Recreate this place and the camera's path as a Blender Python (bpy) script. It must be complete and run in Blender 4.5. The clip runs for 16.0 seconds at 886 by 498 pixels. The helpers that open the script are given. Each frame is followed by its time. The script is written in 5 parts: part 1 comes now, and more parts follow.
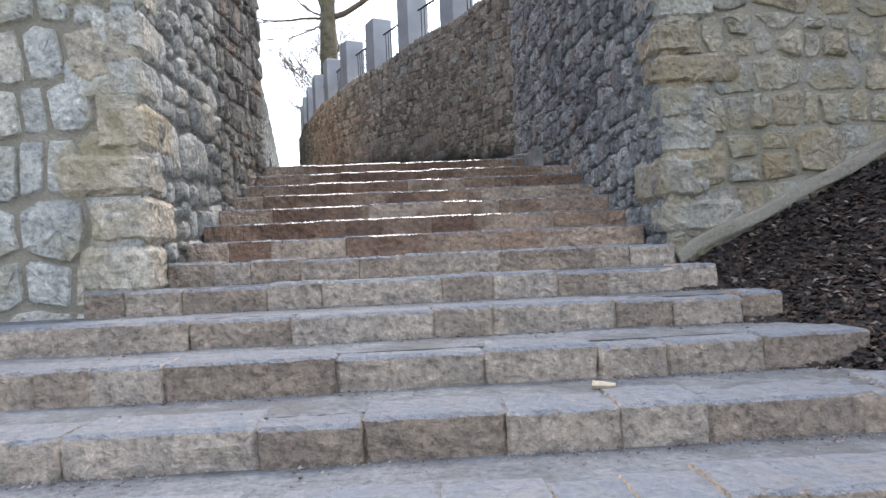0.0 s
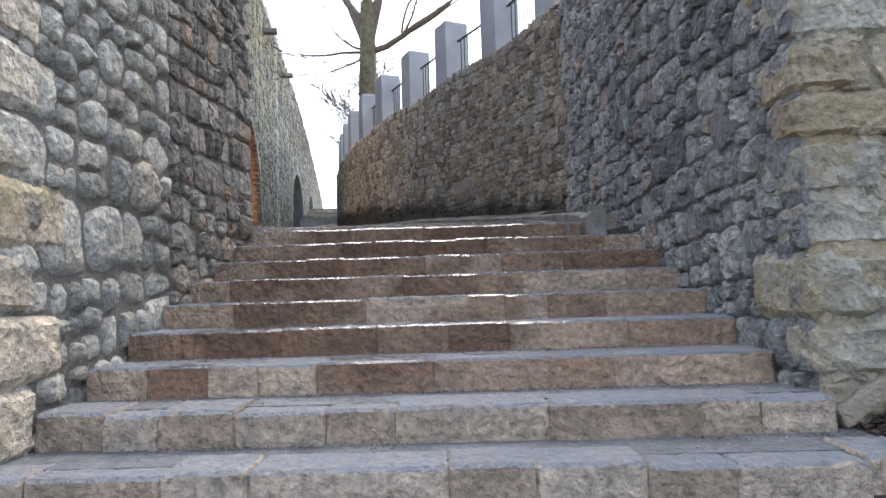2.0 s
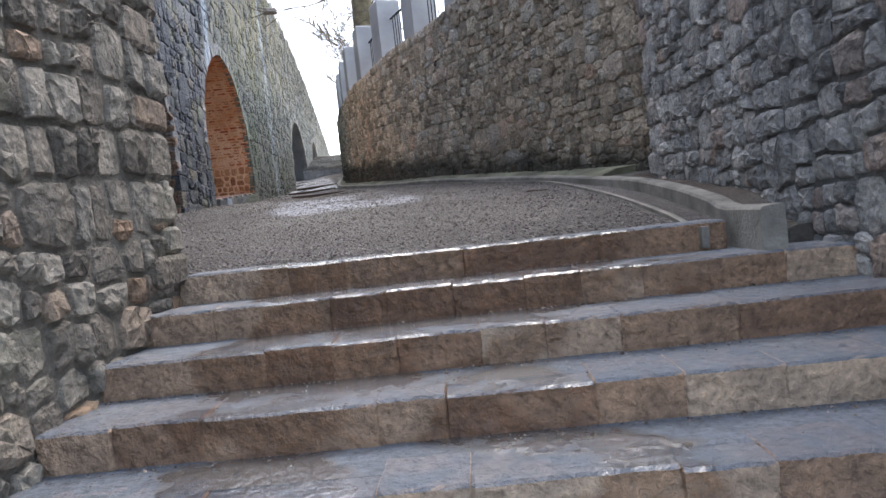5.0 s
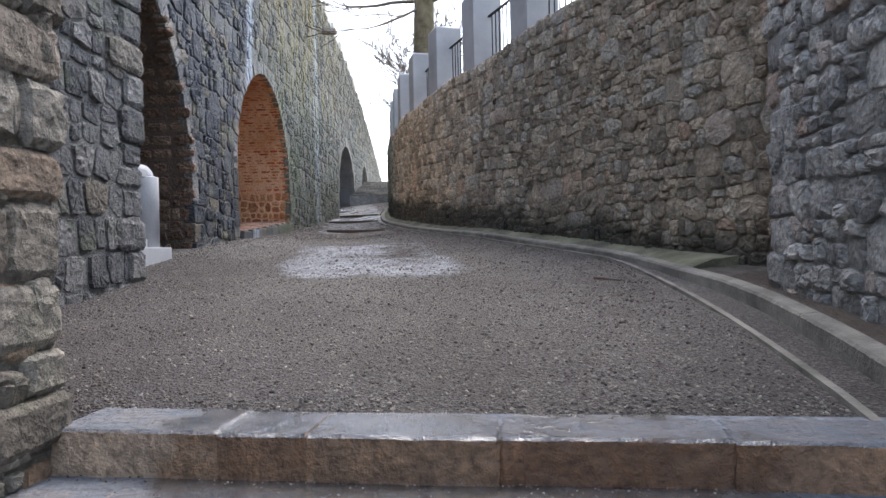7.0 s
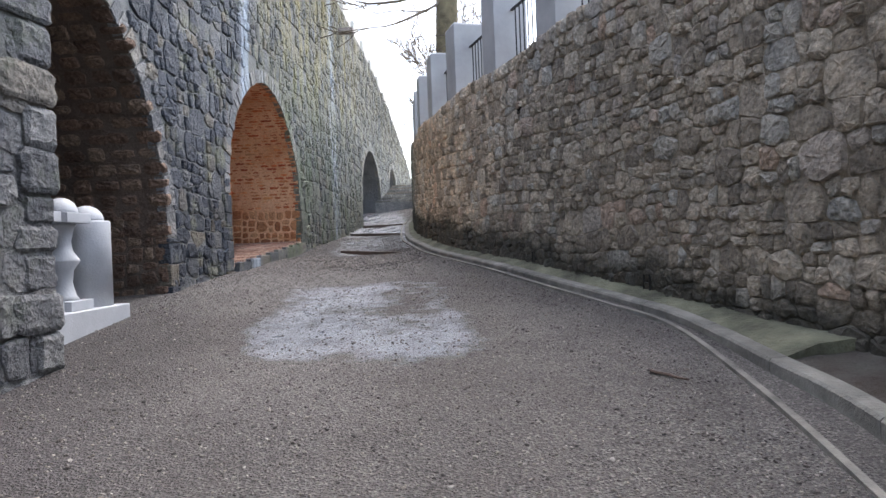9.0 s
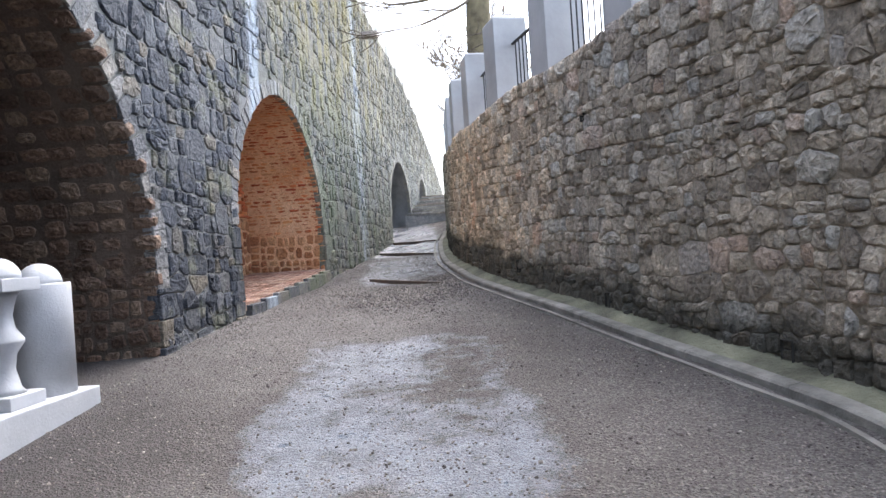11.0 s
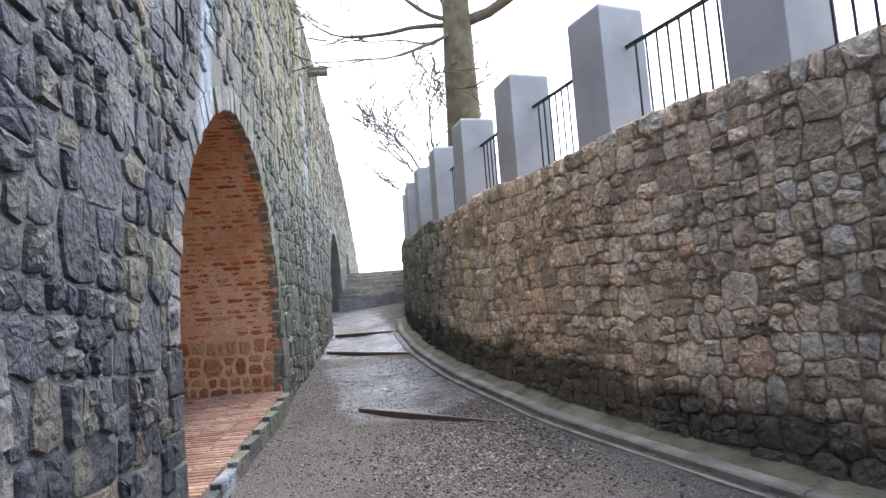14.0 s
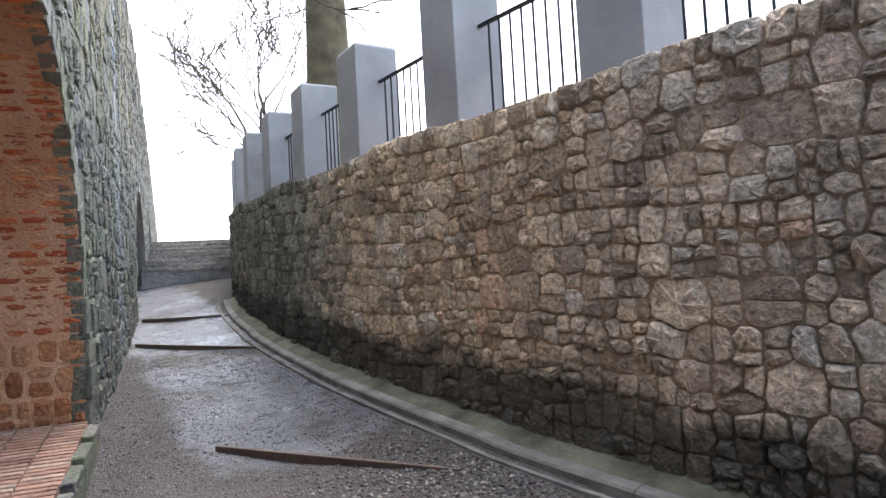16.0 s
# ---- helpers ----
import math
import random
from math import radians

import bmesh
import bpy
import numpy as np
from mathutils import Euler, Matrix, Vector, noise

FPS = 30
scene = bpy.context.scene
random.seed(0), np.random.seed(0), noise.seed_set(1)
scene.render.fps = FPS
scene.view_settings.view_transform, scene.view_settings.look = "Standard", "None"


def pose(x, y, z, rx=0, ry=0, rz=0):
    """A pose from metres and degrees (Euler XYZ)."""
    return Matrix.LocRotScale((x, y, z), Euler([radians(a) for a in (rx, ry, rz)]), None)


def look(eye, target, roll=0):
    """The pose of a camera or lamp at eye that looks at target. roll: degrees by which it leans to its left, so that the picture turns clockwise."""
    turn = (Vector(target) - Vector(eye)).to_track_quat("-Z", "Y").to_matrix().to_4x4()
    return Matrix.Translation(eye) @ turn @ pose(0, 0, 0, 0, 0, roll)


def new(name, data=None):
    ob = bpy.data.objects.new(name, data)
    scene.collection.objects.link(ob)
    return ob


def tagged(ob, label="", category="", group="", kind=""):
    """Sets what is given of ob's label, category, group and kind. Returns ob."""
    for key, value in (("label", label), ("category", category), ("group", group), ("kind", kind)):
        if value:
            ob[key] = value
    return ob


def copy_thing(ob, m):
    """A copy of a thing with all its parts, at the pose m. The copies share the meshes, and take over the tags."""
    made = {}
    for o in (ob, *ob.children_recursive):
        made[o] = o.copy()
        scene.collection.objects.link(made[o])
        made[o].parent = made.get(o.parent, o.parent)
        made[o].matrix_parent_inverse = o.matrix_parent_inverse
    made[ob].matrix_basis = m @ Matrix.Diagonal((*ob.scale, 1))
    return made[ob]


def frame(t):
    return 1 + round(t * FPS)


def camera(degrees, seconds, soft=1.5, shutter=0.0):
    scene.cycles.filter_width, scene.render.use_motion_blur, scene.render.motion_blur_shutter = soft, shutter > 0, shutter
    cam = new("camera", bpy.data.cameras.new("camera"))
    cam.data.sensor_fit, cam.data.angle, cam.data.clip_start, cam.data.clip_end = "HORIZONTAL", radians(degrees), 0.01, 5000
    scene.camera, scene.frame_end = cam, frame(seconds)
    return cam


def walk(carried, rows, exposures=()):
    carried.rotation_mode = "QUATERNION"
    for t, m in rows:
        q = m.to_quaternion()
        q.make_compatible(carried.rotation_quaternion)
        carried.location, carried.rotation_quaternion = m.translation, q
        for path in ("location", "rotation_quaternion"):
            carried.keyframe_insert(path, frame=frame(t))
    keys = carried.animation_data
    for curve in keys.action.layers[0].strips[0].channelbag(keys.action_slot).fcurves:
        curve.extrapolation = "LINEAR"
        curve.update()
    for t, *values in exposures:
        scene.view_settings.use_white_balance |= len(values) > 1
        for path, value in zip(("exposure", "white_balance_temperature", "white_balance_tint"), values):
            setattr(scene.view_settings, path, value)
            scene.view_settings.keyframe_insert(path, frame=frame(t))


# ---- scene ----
cam = camera(67.7, 16.0)
PATH = [
    (0, (0.004, -7.899, -1.145), (0.097, -5.902, -1.124), -2.6),
    (0.5, (0.107, -7.425, -0.959), (0.15, -5.428, -0.848), 0.8),
    (1, (0.112, -6.983, -0.848), (0.046, -4.991, -0.678), -1.1),
    (1.5, (0.203, -6.592, -0.707), (0.213, -4.597, -0.566), 0.8),
    (2, (0.248, -6.181, -0.592), (0.203, -4.186, -0.471), -1.8),
    (2.5, (0.374, -5.768, -0.419), (0.329, -3.771, -0.32), -2.4),
    (3, (0.345, -5.361, -0.294), (0.183, -3.37, -0.203), -5.0),
    (3.2, (0.296, -5.18, -0.308), (0.079, -3.193, -0.224), -5.6),
    (5.3, (-0.016, -3.524, 0.23), (-0.091, -1.527, 0.132), -5.7),
    (5.5, (-0.034, -3.367, 0.259), (-0.111, -1.369, 0.208), -4.1),
    (6, (-0.037, -2.979, 0.391), (-0.116, -0.981, 0.407), 0.2),
    (6.5, (0.04, -2.653, 0.539), (-0.079, -0.656, 0.547), -1.1),
    (7, (0.02, -2.247, 0.639), (-0.222, -0.262, 0.64), -1.2),
    (7.5, (0.127, -1.852, 0.75), (0.018, 0.144, 0.7), -2.5),
    (8, (0.117, -1.405, 0.893), (-0.222, 0.566, 0.871), -2.4),
    (8.2, (0.123, -1.261, 0.952), (-0.248, 0.704, 0.953), -1.6),
    (10.3, (-0.036, 0.171, 1.415), (-0.391, 2.138, 1.371), -4.5),
    (10.5, (-0.129, 0.331, 1.411), (-0.565, 2.283, 1.378), -3.3),
    (11, (-0.354, 0.786, 1.599), (-0.796, 2.737, 1.601), -3.8),
    (11.5, (-0.664, 1.42, 1.615), (-1.047, 3.383, 1.613), -2.3),
    (12, (-1.114, 2.055, 1.705), (-1.548, 4.002, 1.845), -1.9),
    (12.5, (-1.551, 2.757, 1.805), (-1.749, 4.735, 2.023), -2.2),
    (13, (-2.078, 3.374, 1.933), (-2.241, 5.34, 2.267), -4.4),
    (13.5, (-2.5, 3.924, 2.028), (-2.578, 5.909, 2.264), -5.2),
    (14, (-2.95, 4.48, 2.153), (-3.037, 6.468, 2.358), -4.2),
    (14.5, (-3.325, 4.962, 2.2), (-3.218, 6.957, 2.29), -3.3),
    (15, (-3.643, 5.573, 2.275), (-3.404, 7.558, 2.33), -2.5),
    (15.5, (-3.899, 6.164, 2.35), (-3.504, 8.119, 2.498), -3.9),
    (16, (-3.929, 6.839, 2.38), (-3.435, 8.775, 2.47), -3.2),
]
walk(cam, [(t, look(e, g, r)) for t, e, g, r in PATH],
     exposures=[(0, 2.2), (1.5, 2.18), (3.2, 2.24), (5.5, 2.16), (6.5, 2.07), (8.2, 2.1), (10.3, 2.66), (11, 2.72), (12, 2.72), (13, 2.6), (14.5, 2.47), (16, 2.43)])

# ---- light ----
SUN_EL, SUN_AZ = 64.0, 20.0
world = bpy.data.worlds.new("world")
scene.world = world
world.use_nodes = True
wn = world.node_tree
wn.nodes.clear()
sky = wn.nodes.new("ShaderNodeTexSky")
sky.sky_type = "NISHITA"
sky.sun_disc = False
sky.sun_elevation, sky.sun_rotation = radians(SUN_EL), radians(SUN_AZ)
sky.air_density, sky.dust_density, sky.ozone_density = 1.0, 3.0, 0.8
wbg = wn.nodes.new("ShaderNodeBackground")
wbg.inputs[1].default_value = 0.15
wout = wn.nodes.new("ShaderNodeOutputWorld")
veil = wn.nodes.new("ShaderNodeHueSaturation")
veil.inputs["Saturation"].default_value = 0.7
veil.inputs["Value"].default_value = 1.0
wn.links.new(sky.outputs[0], veil.inputs["Color"])
wn.links.new(veil.outputs[0], wbg.inputs[0])
wn.links.new(wbg.outputs[0], wout.inputs[0])
sun = new("sun", bpy.data.lights.new("sun", "SUN"))
sun.data.energy, sun.data.angle, sun.data.color = 0.35, radians(45), (1.0, 0.98, 0.95)
az, el = radians(SUN_AZ), radians(SUN_EL)
sun.matrix_world = look((math.sin(az) * math.cos(el) * 50, math.cos(az) * math.cos(el) * 50, math.sin(el) * 50), (0, 0, 0))


# ---- materials ----
def mat(name):
    m = bpy.data.materials.new(name)
    m.use_nodes = True
    nt = m.node_tree
    b = nt.nodes["Principled BSDF"]
    return m, nt, b


def nd(nt, kind, **kw):
    n = nt.nodes.new(kind)
    for k, v in kw.items():
        n.inputs[k].default_value = v
    return n


def ramp(nt, src, stops):
    r = nt.nodes.new("ShaderNodeValToRGB")
    e = r.color_ramp.elements
    while len(e) < len(stops):
        e.new(0.5)
    for i, (p, c) in enumerate(stops):
        e[i].position = p
        e[i].color = (*c, 1) if len(c) == 3 else c
    nt.links.new(src, r.inputs[0])
    return r.outputs[0]


def mixc(nt, fac, a, b, mode="MIX"):
    m = nt.nodes.new("ShaderNodeMix")
    m.data_type, m.blend_type = "RGBA", mode
    for sock, v in ((m.inputs[0], fac), (m.inputs[6], a), (m.inputs[7], b)):
        if hasattr(v, "is_linked"):
            nt.links.new(v, sock)
        elif isinstance(v, (int, float)):
            sock.default_value = v
        else:
            sock.default_value = (*v, 1)
    return m.outputs[2]


def maths(nt, op, a, b=0.0):
    m = nt.nodes.new("ShaderNodeMath")
    m.operation = op
    for sock, v in ((m.inputs[0], a), (m.inputs[1], b)):
        if hasattr(v, "is_linked"):
            nt.links.new(v, sock)
        else:
            sock.default_value = v
    return m.outputs[0]


def world_pos(nt):
    return nt.nodes.new("ShaderNodeNewGeometry").outputs["Position"]


def noise_tex(nt, pos, scale, detail=4.0, rough=0.6):
    n = nd(nt, "ShaderNodeTexNoise", Scale=scale, Detail=detail, Roughness=rough)
    nt.links.new(pos, n.inputs["Vector"])
    return n.outputs["Fac"]


def bump(nt, b, height, dist, strength=1.0):
    n = nd(nt, "ShaderNodeBump", Strength=strength, Distance=dist)
    nt.links.new(height, n.inputs["Height"])
    nt.links.new(n.outputs[0], b.inputs["Normal"])


def rand_value(nt):
    """One random number for each stone, loose or joined."""
    a = nt.nodes.new("ShaderNodeObjectInfo").outputs["Random"]
    b = nt.nodes.new("ShaderNodeNewGeometry").outputs["Random Per Island"]
    return maths(nt, "FRACT", maths(nt, "ADD", maths(nt, "MULTIPLY", a, 7.31), b))


def stone_material(name, stops, grain=0.016, lichen=None, lichen_at=0.6, rough=0.85, fine=28.0, wet=None, weather=None, dust_sheen=None):
    m, nt, b = mat(name)
    pos = world_pos(nt)
    base = ramp(nt, rand_value(nt), stops)
    n1 = noise_tex(nt, pos, 5.0, 5.0)
    n2 = noise_tex(nt, pos, fine, 4.0, 0.65)
    v = ramp(nt, n2, [(0.3, (0.4, 0.4, 0.4)), (0.46, (0.9, 0.9, 0.9)), (0.6, (1.15, 1.14, 1.12)), (0.72, (1.7, 1.68, 1.64))])
    col = mixc(nt, 0.85, base, v, "MULTIPLY")
    v1 = ramp(nt, n1, [(0.32, (0.65, 0.66, 0.68)), (0.66, (1.25, 1.22, 1.18))])
    col = mixc(nt, 0.8, col, v1, "MULTIPLY")
    if lichen:
        n3 = noise_tex(nt, pos, 1.7, 6.0, 0.65)
        f = ramp(nt, n3, [(lichen_at - 0.06, (0, 0, 0)), (lichen_at + 0.08, (1, 1, 1))])
        col = mixc(nt, maths(nt, "MULTIPLY", f, 0.65), col, lichen)
    if wet:
        # meltwater runs down the worn middle of the flight and leaves its margins dry
        sx = nt.nodes.new("ShaderNodeSeparateXYZ")
        nt.links.new(pos, sx.inputs[0])
        w = maths(nt, "ADD", maths(nt, "MULTIPLY", noise_tex(nt, pos, wet, 2.0, 0.5), 0.75), maths(nt, "MULTIPLY", noise_tex(nt, pos, 7.0, 5.0, 0.7), 0.25))
        mid = ramp(nt, maths(nt, "MULTIPLY", maths(nt, "ADD", sx.outputs["X"], 3.0), 0.2), [(0.27, (0.55, 0.55, 0.55)), (0.36, (1, 1, 1)), (0.70, (1, 1, 1)), (0.86, (0.6, 0.6, 0.6))])
        high = ramp(nt, maths(nt, "ADD", sx.outputs["Z"], 1.5), [(0.35, (0.7, 0.7, 0.7)), (0.75, (1, 1, 1))])
        film = ramp(nt, maths(nt, "MULTIPLY", maths(nt, "MULTIPLY", w, mid), high), [(0.41, (0, 0, 0)), (0.45, (1, 1, 1))])
        col = mixc(nt, maths(nt, "MULTIPLY", film, 0.85), col, mixc(nt, 1.0, col, (0.54, 0.43, 0.345), "MULTIPLY"))
    # upward faces tinted blue-grey: dust, with the sky's sheen put into the colour
    if dust_sheen:
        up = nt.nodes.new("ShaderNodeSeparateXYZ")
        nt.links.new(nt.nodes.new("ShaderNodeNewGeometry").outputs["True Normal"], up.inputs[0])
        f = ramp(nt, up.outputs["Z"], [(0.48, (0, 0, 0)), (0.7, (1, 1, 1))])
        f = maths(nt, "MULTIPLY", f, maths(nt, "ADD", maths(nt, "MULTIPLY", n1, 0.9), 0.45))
        grey = mixc(nt, n2, [c * 0.6 for c in dust_sheen], [c * 1.3 for c in dust_sheen])
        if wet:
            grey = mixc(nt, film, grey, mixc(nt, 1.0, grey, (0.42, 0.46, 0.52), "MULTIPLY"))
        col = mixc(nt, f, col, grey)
    if weather:
        col = weather(nt, pos, col)
    nt.links.new(col, b.inputs["Base Color"])
    b.inputs["Roughness"].default_value = rough
    b.inputs["Specular IOR Level"].default_value = 0.4
    chip = nd(nt, "ShaderNodeTexVoronoi", Scale=17.0)
    warp = nt.nodes.new("ShaderNodeVectorMath")
    warp.operation = "MULTIPLY_ADD"
    wn_ = nd(nt, "ShaderNodeTexNoise", Scale=7.0, Detail=3.0)
    nt.links.new(pos, wn_.inputs["Vector"])
    nt.links.new(wn_.outputs["Color"], warp.inputs[0])
    warp.inputs[1].default_value = (0.12, 0.12, 0.12)
    nt.links.new(pos, warp.inputs[2])
    nt.links.new(warp.outputs[0], chip.inputs["Vector"])
    h = maths(nt, "ADD", maths(nt, "MULTIPLY", n2, 0.75), noise_tex(nt, pos, 13.0, 6.0, 0.7))
    h = maths(nt, "ADD", h, maths(nt, "MULTIPLY", chip.outputs["Distance"], 0.45))
    bump(nt, b, h, grain * 2.2)
    if wet:
        # water lies on the flat tops and only stains the faces
        flat = nt.nodes.new("ShaderNodeSeparateXYZ")
        nt.links.new(nt.nodes.new("ShaderNodeNewGeometry").outputs["True Normal"], flat.inputs[0])
        lying = maths(nt, "MULTIPLY", film, ramp(nt, flat.outputs["Z"], [(0.45, (0.1, 0.1, 0.1)), (0.65, (1, 1, 1))]))
        b.inputs["Specular IOR Level"].default_value = 0.6
        nt.links.new(ramp(nt, lying, [(0, (0.8, 0.8, 0.8)), (1, (0.25, 0.25, 0.25))]), b.inputs["Roughness"])
        nt.links.new(lying, b.inputs["Coat Weight"])
        ripple = nd(nt, "ShaderNodeBump", Strength=0.8, Distance=0.009)
        nt.links.new(h, ripple.inputs["Height"])
        nt.links.new(ripple.outputs[0], b.inputs["Coat Normal"])
        b.inputs["Coat Roughness"].default_value = 0.08
        b.inputs["Coat IOR"].default_value = 1.9
    return m


def scaled(nt, pos, k):
    m = nt.nodes.new("ShaderNodeMapping")
    m.inputs["Scale"].default_value = k
    nt.links.new(pos, m.inputs["Vector"])
    return m.outputs[0]


def great_weather(nt, pos, col):
    """Lime runs, moss and rust-yellow growth on the great wall."""
    sep = nt.nodes.new("ShaderNodeSeparateXYZ")
    nt.links.new(pos, sep.inputs[0])
    run = noise_tex(nt, scaled(nt, pos, (3.2, 3.2, 0.22)), 1.0, 6.0, 0.65)
    y, z = maths(nt, "MULTIPLY", sep.outputs["Y"], 0.025), sep.outputs["Z"]
    k = 0.025
    peaks = ramp(nt, y, [(9.0 * k, (0, 0, 0)), (9.6 * k, (1, 1, 1)), (10.3 * k, (0.05, 0.05, 0.05)), (15.6 * k, (0, 0, 0)), (16.8 * k, (1, 1, 1)), (17.9 * k, (0.1, 0.1, 0.1)), (26 * k, (0.25, 0.25, 0.25))])
    f = ramp(nt, maths(nt, "MULTIPLY", run, peaks), [(0.26, (0, 0, 0)), (0.5, (1, 1, 1))])
    col = mixc(nt, maths(nt, "MULTIPLY", f, 0.85), col, (0.42, 0.49, 0.58))
    worn = ramp(nt, y, [(9.5 * k, (0, 0, 0)), (12.0 * k, (1, 1, 1))])
    worn = maths(nt, "MULTIPLY", worn, ramp(nt, noise_tex(nt, pos, 9.0, 6.0, 0.75), [(0.38, (0.0, 0.0, 0.0)), (0.62, (0.6, 0.6, 0.6))]))
    col = mixc(nt, worn, col, (0.36, 0.35, 0.29))
    moss = ramp(nt, y, [(9.8 * k, (0, 0, 0)), (11.6 * k, (1, 1, 1)), (17 * k, (0.95, 0.95, 0.95)), (22 * k, (0.3, 0.3, 0.3))])
    f = ramp(nt, noise_tex(nt, scaled(nt, pos, (2.2, 2.2, 0.6)), 1.0, 6.0, 0.7), [(0.42, (0, 0, 0)), (0.62, (1, 1, 1))])
    tint = mixc(nt, ramp(nt, maths(nt, "MULTIPLY", z, 0.1), [(0.35, (0, 0, 0)), (0.62, (1, 1, 1))]), (0.13, 0.16, 0.10), (0.34, 0.29, 0.13))
    return mixc(nt, maths(nt, "MULTIPLY", maths(nt, "MULTIPLY", f, moss), 0.85), col, tint)


def curve_weather_lit(nt, pos, col):
    """Ochre lit stretch coloured into the middle of the curved wall, grey-green growth at its far end, damp mould at
    its foot.
    """
    sep = nt.nodes.new("ShaderNodeSeparateXYZ")
    nt.links.new(pos, sep.inputs[0])
    k = 0.04
    y = maths(nt, "MULTIPLY", maths(nt, "ADD", sep.outputs["Y"], maths(nt, "MULTIPLY", noise_tex(nt, pos, 0.8, 4.0), 3.0)), k)
    # warm light on the middle stretch, put into the stone colour as ochre
    f = ramp(nt, y, [(9.5 * k, (0, 0, 0)), (12.8 * k, (1, 1, 1)), (15.5 * k, (1, 1, 1)), (17.2 * k, (0, 0, 0))])
    col = mixc(nt, maths(nt, "MULTIPLY", f, 0.8), col, mixc(nt, 0.8, col, (1.5, 1.3, 1.02), "MULTIPLY"))
    f = ramp(nt, y, [(15.6 * k, (0, 0, 0)), (18.0 * k, (1, 1, 1))])
    col = mixc(nt, maths(nt, "MULTIPLY", f, 0.75), col, mixc(nt, 1.0, col, (0.62, 0.68, 0.62), "MULTIPLY"))
    f = ramp(nt, y, [(7.5 * k, (1, 1, 1)), (12.0 * k, (0, 0, 0))])
    col = mixc(nt, f, col, mixc(nt, 1.0, col, (1.04, 0.99, 0.93), "MULTIPLY"))
    # the same stretch brightened in colour, as more light falls there
    f = ramp(nt, y, [(8.5 * k, (0, 0, 0)), (11.5 * k, (1, 1, 1)), (17.0 * k, (1, 1, 1)), (19.0 * k, (0, 0, 0))])
    col = mixc(nt, f, col, mixc(nt, 1.0, col, (1.36, 1.33, 1.31), "MULTIPLY"))
    pale = ramp(nt, noise_tex(nt, scaled(nt, pos, (1.6, 1.6, 0.7)), 1.0, 6.0, 0.7), [(0.56, (0, 0, 0)), (0.68, (1, 1, 1))])
    col = mixc(nt, maths(nt, "MULTIPLY", pale, 0.5), col, (0.46, 0.44, 0.41))
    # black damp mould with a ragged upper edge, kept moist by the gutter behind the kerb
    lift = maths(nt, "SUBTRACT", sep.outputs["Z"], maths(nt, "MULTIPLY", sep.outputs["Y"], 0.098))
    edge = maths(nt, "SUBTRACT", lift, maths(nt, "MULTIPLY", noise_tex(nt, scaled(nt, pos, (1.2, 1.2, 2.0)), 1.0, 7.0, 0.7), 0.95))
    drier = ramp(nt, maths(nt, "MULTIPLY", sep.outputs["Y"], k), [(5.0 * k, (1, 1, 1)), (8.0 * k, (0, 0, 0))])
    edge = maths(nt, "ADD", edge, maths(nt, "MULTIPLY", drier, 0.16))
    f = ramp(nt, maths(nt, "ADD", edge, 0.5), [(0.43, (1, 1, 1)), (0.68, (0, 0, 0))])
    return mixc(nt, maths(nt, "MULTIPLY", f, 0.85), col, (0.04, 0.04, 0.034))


def wall_end_tone(nt, pos, col):
    """Paler towards the upper end of the wall beside the steps, darker in patches."""
    sep = nt.nodes.new("ShaderNodeSeparateXYZ")
    nt.links.new(pos, sep.inputs[0])
    y = maths(nt, "ADD", sep.outputs["Y"], maths(nt, "MULTIPLY", noise_tex(nt, pos, 1.1, 5.0, 0.65), 3.0))
    f = ramp(nt, maths(nt, "MULTIPLY", maths(nt, "ADD", y, 4.0), 0.1), [(0.40, (0, 0, 0)), (0.62, (1, 1, 1))])
    col = mixc(nt, maths(nt, "MULTIPLY", f, 0.9), col, mixc(nt, 1.0, col, (1.38, 1.39, 1.42), "MULTIPLY"))
    g = ramp(nt, noise_tex(nt, scaled(nt, pos, (1.0, 1.0, 0.6)), 0.9, 5.0, 0.65), [(0.45, (0, 0, 0)), (0.62, (1, 1, 1))])
    return mixc(nt, maths(nt, "MULTIPLY", g, 0.6), col, mixc(nt, 1.0, col, (0.52, 0.53, 0.57), "MULTIPLY"))


def mortar_material(name, c1, c2, stain=(0.12, 0.11, 0.09), weather=None):
    m, nt, b = mat(name)
    pos = world_pos(nt)
    n1, n2 = noise_tex(nt, pos, 2.2, 6.0), noise_tex(nt, pos, 45.0, 5.0, 0.7)
    col = mixc(nt, n1, c1, c2)
    f = ramp(nt, noise_tex(nt, pos, 0.9, 6.0, 0.65), [(0.5, (0, 0, 0)), (0.68, (1, 1, 1))])
    col = mixc(nt, maths(nt, "MULTIPLY", f, 0.6), col, stain)
    col = mixc(nt, 0.6, col, ramp(nt, n2, [(0.3, (0.6, 0.6, 0.6)), (0.7, (1.3, 1.3, 1.3))]), "MULTIPLY")
    if weather:
        col = weather(nt, pos, col)
    nt.links.new(col, b.inputs["Base Color"])
    b.inputs["Roughness"].default_value = 0.93
    bump(nt, b, maths(nt, "ADD", n2, noise_tex(nt, pos, 9.0, 6.0)), 0.03)
    return m


